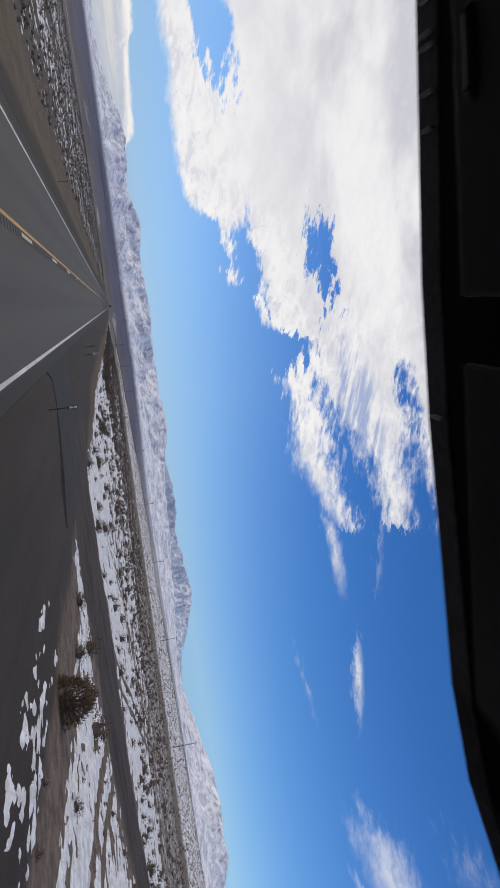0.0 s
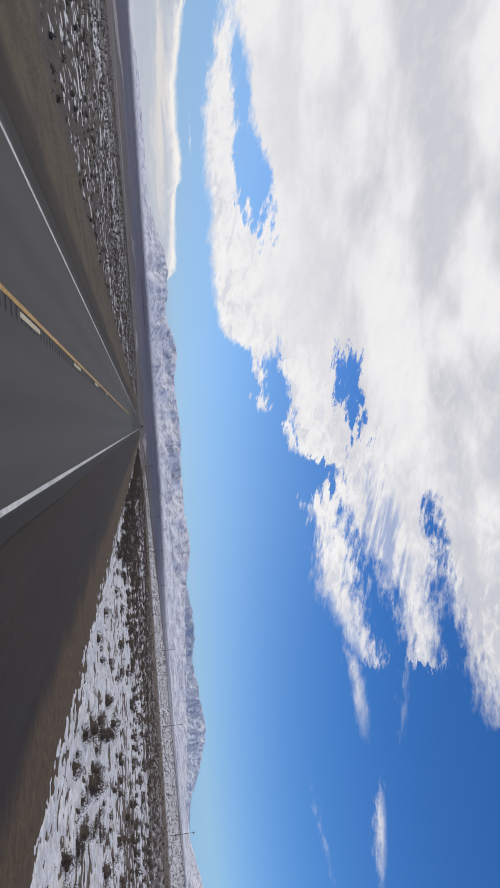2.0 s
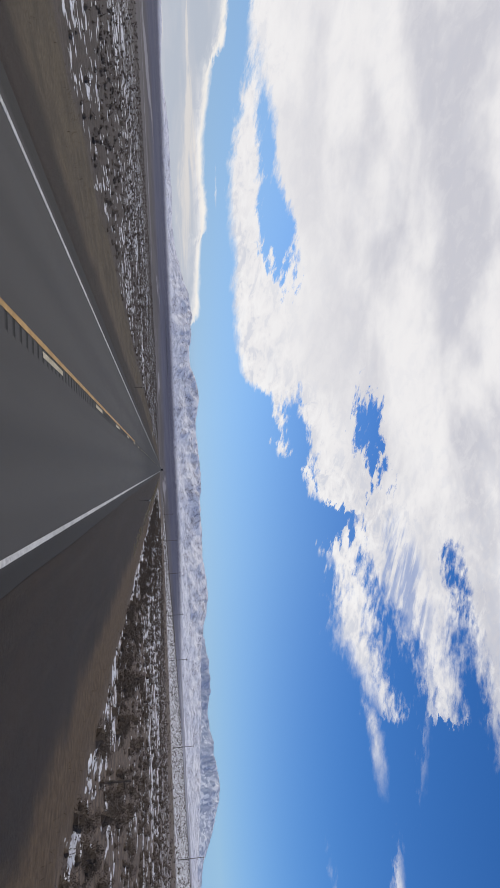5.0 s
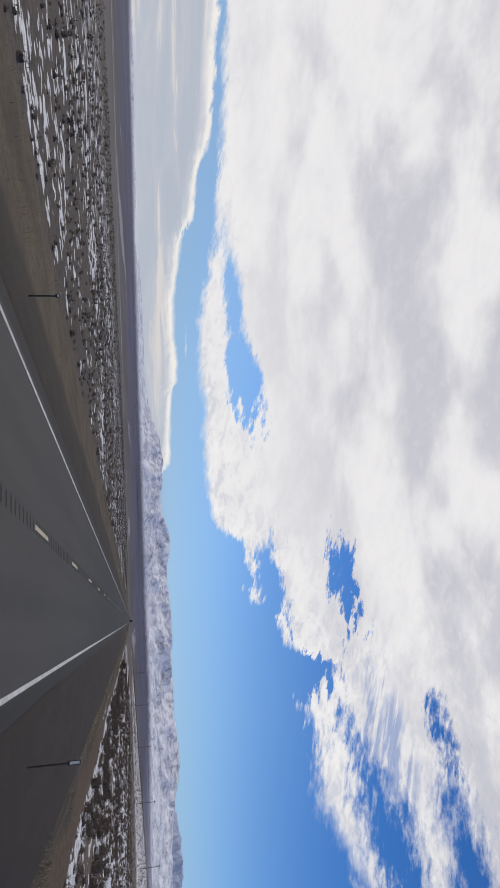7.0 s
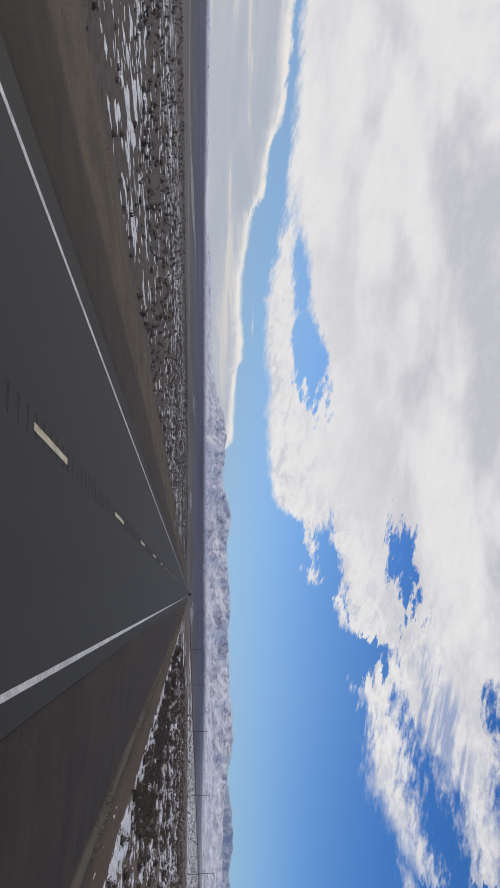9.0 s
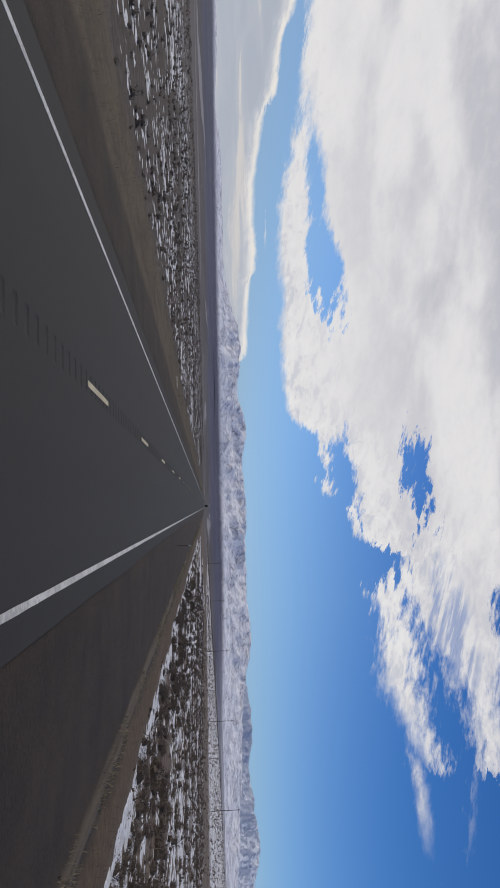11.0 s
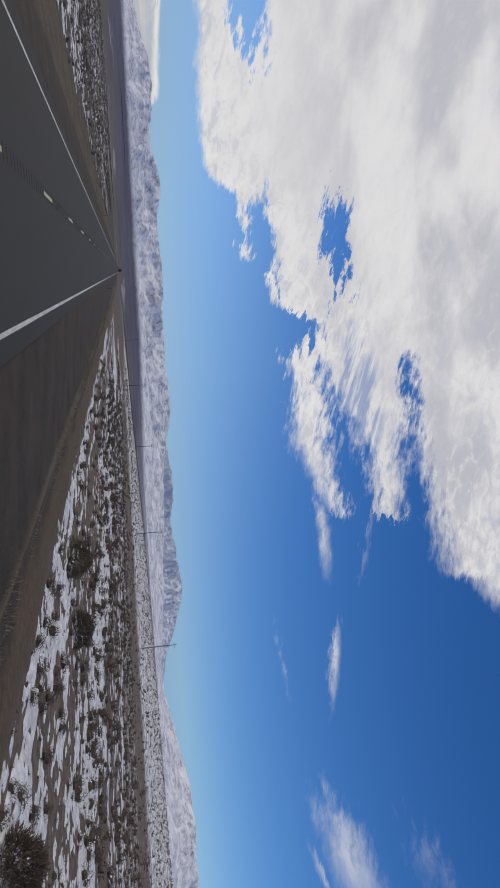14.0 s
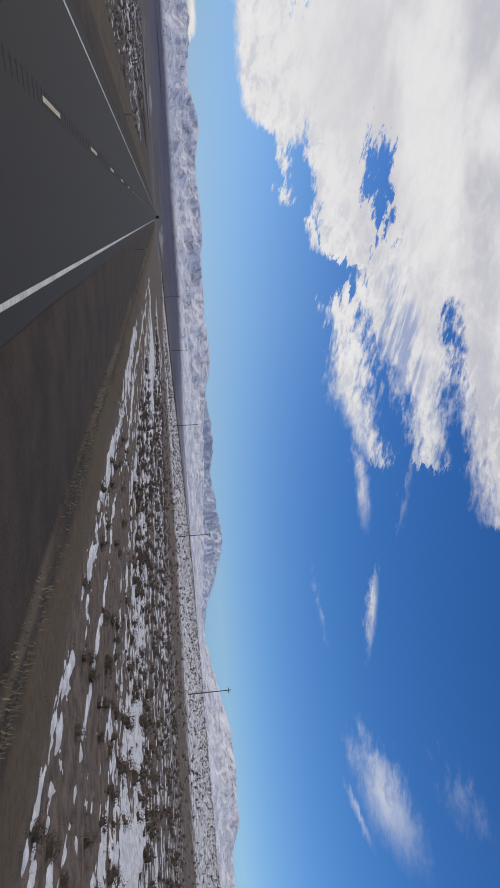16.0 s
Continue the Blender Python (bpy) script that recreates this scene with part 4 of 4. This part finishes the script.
first_pole = utility_pole(269.0, 170.0)
for x, y in ((247, 245), (225.6, 320), (204, 395), (182, 470), (160.5, 545), (133, 625), (117, 696), (95.4, 770), (73.7, 845), (52, 920)):
    copy_thing(first_pole, pose(x, y, float(land(x, y)), 0, 0, 16))

def far_truck(x, y):
    """The vehicle that stays far ahead in the same lane."""
    ob = base("truck", x, y, 0.0)
    dark = grained("dark_truck_paint", (0.012, 0.012, 0.014), (0.03, 0.03, 0.034), 3.0, 0.4, 0.1, 0.002)
    bm = bmesh.new()
    box(bm, -1.2, 1.2, 0.0, 8.5, 1.05, 3.6, 0.05)
    part("cargo_box", bm, dark, ob)
    bm = bmesh.new()
    box(bm, -1.1, 1.1, 8.6, 10.6, 0.6, 2.8, 0.12)
    part("cab", bm, dark, ob)
    bm = bmesh.new()
    box(bm, -0.45, 0.45, 0.3, 10.4, 0.62, 1.04)
    part("chassis", bm, BLACK, ob)
    for sx in (-1, 1):
        for yy in (1.6, 2.9, 9.6):
            bm = bmesh.new()
            rod(bm, (sx * 0.82, yy, 0.5), (sx * 1.12, yy, 0.5), 0.5, 0.5, 20)
            part("wheel", bm, BLACK, ob)
        bm = bmesh.new()
        box(bm, sx * 0.95 - 0.08, sx * 0.95 + 0.08, -0.05, -0.01, 0.85, 1.0, 0.01)
        part("tail_light", bm, grained("red_lens", (0.2, 0.01, 0.01), (0.3, 0.02, 0.02), 8.0, 0.3), ob, "red tail light")
    return tagged(ob, "dark box truck far off on the highway", "truck")


far_truck(2.2, 1120.0)


# ---- the truck that carries the camera, where the drive begins ----
def loft(bm, lines):
    """Faces between polylines of equal length."""
    vs = [[bm.verts.new(p) for p in line] for line in lines]
    for a, b in zip(vs, vs[1:]):
        for i in range(len(a) - 1):
            bm.faces.new((a[i], a[i + 1], b[i + 1], b[i]))
    return bm


def thicken(bm, t):
    bmesh.ops.recalc_face_normals(bm, faces=bm.faces)
    bmesh.ops.solidify(bm, geom=bm.faces[:], thickness=t)
    return bm


def truck_cab():
    """A bonneted lorry cab; its roof lining, header, visors, pillars and mirrors frame the view."""
    vinyl = grained("dark_grain_vinyl", (0.034, 0.034, 0.040), (0.085, 0.085, 0.098), 40.0, 0.55, 0.4, 0.002)
    cloth = grained("black_headliner_cloth", (0.004, 0.004, 0.004), (0.009, 0.009, 0.009), 60.0, 0.95, 0.3, 0.002)
    moulded = grained("moulded_black_plastic", (0.006, 0.0065, 0.006), (0.013, 0.014, 0.013), 30.0, 0.5, 0.2, 0.001)
    scuffed = grained("scuffed_edge", (0.34, 0.34, 0.36), (0.60, 0.60, 0.63), 30.0, 0.6, 0.3, 0.001)
    paint = grained("dark_blue_cab_paint", (0.012, 0.016, 0.03), (0.02, 0.026, 0.045), 2.0, 0.3, 0.05, 0.001)
    mirror, q, pm = material("mirror_glass", 0.03)
    pm.inputs["Base Color"].default_value, pm.inputs["Metallic"].default_value = (0.8, 0.82, 0.84, 1), 1.0
    ob = base("truck_cab", 2.2, -1.0, 0.0)
    dx, dy, dz = 2.54 - 2.2, 1.0, EYE_HEIGHT - 0.010         # the eye inside the cab
    E = lambda x, y, z: (x + dx, y + dy, z + dz)
    rim = [(-1.47, 1.36, 0.74), (-1.01, 1.40, 0.72), (-0.54, 1.46, 0.70), (0.02, 1.475, 0.69), (0.34, 1.46, 0.686), (0.59, 1.395, 0.668), (0.895, 1.308, 0.64), (1.03, 1.165, 0.60), (1.06, 0.966, 0.55), (1.12, 0.80, 0.50)]
    back = [(x, y - 0.10, z - 0.004) for x, y, z in rim]
    lip = [(x, y + 0.015, z + 0.05) for x, y, z in rim]
    bm = thicken(loft(bmesh.new(), [[E(*v) for v in lip], [E(*v) for v in rim], [E(*v) for v in back]]), 0.012)
    header = part("windshield_header", bm, vinyl, ob, "dark grained vinyl strip above the windshield")
    for x in (-0.52, -0.458, -0.434, -0.351, -0.283, 0.31):
        ry, rz = np.interp(x, [p[0] for p in rim], [p[1] for p in rim]), np.interp(x, [p[0] for p in rim], [p[2] for p in rim])
        bm = bmesh.new()
        box(bm, x + dx - 0.004, x + dx + 0.004, ry - 0.085 + dy, ry - 0.042 + dy, rz - 0.0145 + dz, rz - 0.005 + dz)
        part("scuff", bm, scuffed, header, "pale crease in the vinyl")
    step = [(x, y - 0.10, z + 0.03) for x, y, z in rim]
    mid = [(x, 0.2, 0.735) for x, y, z in rim]
    rear = [(x, -0.75, 0.73) for x, y, z in rim]
    bm = thicken(loft(bmesh.new(), [[E(*v) for v in line] for line in (step, mid, rear)]), 0.03)
    part("headliner", bm, cloth, ob, "black cloth roof lining")
    for x0, x1 in ((-1.25, 0.05), (0.17, 0.95)):
        bm = bmesh.new()
        box(bm, x0 + dx, x1 + dx, 0.72 + dy, 1.205 + dy, 0.640 + dz, 0.662 + dz, 0.009)
        part("sun_visor", bm, moulded, ob, "folded black sun visor")
    bm = bmesh.new()
    path = [(-0.44, 1.15, 0.72), (-0.425, 1.14, 0.66), (-0.40, 1.135, 0.645), (-0.29, 1.135, 0.645), (-0.265, 1.14, 0.66), (-0.25, 1.15, 0.72)]
    for a, b in zip(path, path[1:]):
        rod(bm, E(*a), E(*b), 0.018, 0.018, 10)
    part("grab_handle", bm, moulded, ob, "black plastic grab handle")
    for side, top, foot in ((-1, (-1.52, 1.36, 0.78), (-1.60, 1.92, -0.55)), (1, (1.13, 0.74, 0.60), (1.16, 0.72, -0.60))):
        a, b = Vector(E(*top)), Vector(E(*foot))
        bm = bmesh.new()
        w = Vector((0.03, -0.09, 0.0))
        loft(bm, [[a + w, b + w], [a - w, b - w], [a - w + Vector((side * 0.07, 0.02, 0)), b - w + Vector((side * 0.07, 0.02, 0))], [a + w + Vector((side * 0.07, 0.02, 0)), b + w + Vector((side * 0.07, 0.02, 0))], [a + w, b + w]])
        part("pillar", bm, moulded, ob, "black windshield pillar")
    left, right = -1.62 + dx, 1.16 + dx
    bm = bmesh.new()
    box(bm, left, right, -0.80 + dy, 1.45 + dy, 0.775 + dz, 0.84 + dz, 0.03)
    part("roof", bm, paint, ob)
    bm = bmesh.new()
    box(bm, left, right, -0.86 + dy, -0.80 + dy, 0.95, 0.80 + dz)
    part("back_wall", bm, cloth, ob)
    for x in (left, right - 0.06):
        bm = bmesh.new()
        box(bm, x, x + 0.06, -0.80 + dy, 1.72 + dy, 0.95, -0.55 + dz, 0.02)
        box(bm, x, x + 0.06, -0.80 + dy, -0.45 + dy, -0.55 + dz, 0.775 + dz)
        part("door", bm, paint, ob)
    bm = bmesh.new()
    box(bm, left, right, -0.80 + dy, 1.95 + dy, 0.88, 0.95)
    part("cab_floor", bm, moulded, ob)
    bm = bmesh.new()
    box(bm, left + 0.06, right - 0.06, 1.35 + dy, 1.95 + dy, 1.15, 1.62, 0.06)
    part("dashboard", bm, moulded, ob)
    cx = (left + right) / 2
    bm = bmesh.new()
    prof = [(-1.0, 1.0), (-0.98, 1.42), (-0.75, 1.58), (0.0, 1.64), (0.75, 1.58), (0.98, 1.42), (1.0, 1.0)]
    loft(bm, [[(cx + x * w, y + dy, 1.0 + (z - 1.0) * k2) for x, z in prof] for y, w, k2 in ((1.96, 1.0, 1.0), (2.9, 0.9, 0.92), (3.5, 0.82, 0.8), (3.62, 0.78, 0.3))])
    part("bonnet", bm, paint, ob, "dark blue engine bonnet")
    bm = bmesh.new()
    box(bm, cx - 1.15, cx + 1.15, 3.55 + dy, 3.75 + dy, 0.42, 0.78, 0.05)
    part("bumper", bm, scuffed, ob)
    bm = bmesh.new()
    for x in (-0.45, 0.37):
        box(bm, cx + x, cx + x + 0.08, -4.2 + dy, 3.6 + dy, 0.66, 0.88)
    part("chassis_rail", bm, moulded, ob)
    for y in (2.75, -2.2, -3.5):
        for x in (-1.13, 0.85):
            bm = bmesh.new()
            rod(bm, (cx + x, y + dy, 0.5), (cx + x + 0.28, y + dy, 0.5), 0.5, 0.5, 28)
            wheel = part("wheel", bm, BLACK, ob, "black tyre")
            bm = bmesh.new()
            rod(bm, (cx + x - 0.01, y + dy, 0.5), (cx + x + 0.29, y + dy, 0.5), 0.27, 0.27, 20)
            part("rim", bm, STEEL, wheel)
        bm = bmesh.new()
        rod(bm, (cx - 0.9, y + dy, 0.5), (cx + 0.9, y + dy, 0.5), 0.07, 0.07, 10)
        box(bm, cx - 0.43, cx - 0.39, y + dy - 0.06, y + dy + 0.06, 0.5, 0.7)
        box(bm, cx + 0.39, cx + 0.43, y + dy - 0.06, y + dy + 0.06, 0.5, 0.7)
        part("axle", bm, STEEL, ob)
    for mx, my, mz, w, h in ((0.54, 2.05, -0.74, 0.37, 0.46), (-1.95, 1.35, -0.45, 0.34, 0.70)):
        bm = bmesh.new()
        box(bm, mx + dx - w / 2, mx + dx + w / 2, my + dy, my + dy + 0.07, mz + dz - h / 2, mz + dz + h / 2, 0.03)
        shell = part("mirror", bm, moulded, ob, "black mirror housing")
        bm = bmesh.new()
        box(bm, mx + dx - w / 2 + 0.025, mx + dx + w / 2 - 0.025, my + dy - 0.004, my + dy + 0.004, mz + dz - h / 2 + 0.025, mz + dz + h / 2 - 0.025)
        part("mirror_glass", bm, mirror, shell, "rear-view mirror glass")
        bm = bmesh.new()
        if mx > 0:
            rod(bm, (mx + dx, my + dy + 0.04, 1.50), (mx + dx, my + dy + 0.04, mz + dz - h / 2 + 0.02), 0.018, 0.018, 8)
        else:
            rod(bm, (left + 0.02, my + dy + 0.04, mz + dz), (mx + dx, my + dy + 0.04, mz + dz), 0.02, 0.02, 8)
        part("mirror_arm", bm, moulded, shell)
    return tagged(ob, "dark truck cab with black headliner, folded visors and mirrors", "truck")


truck_cab()
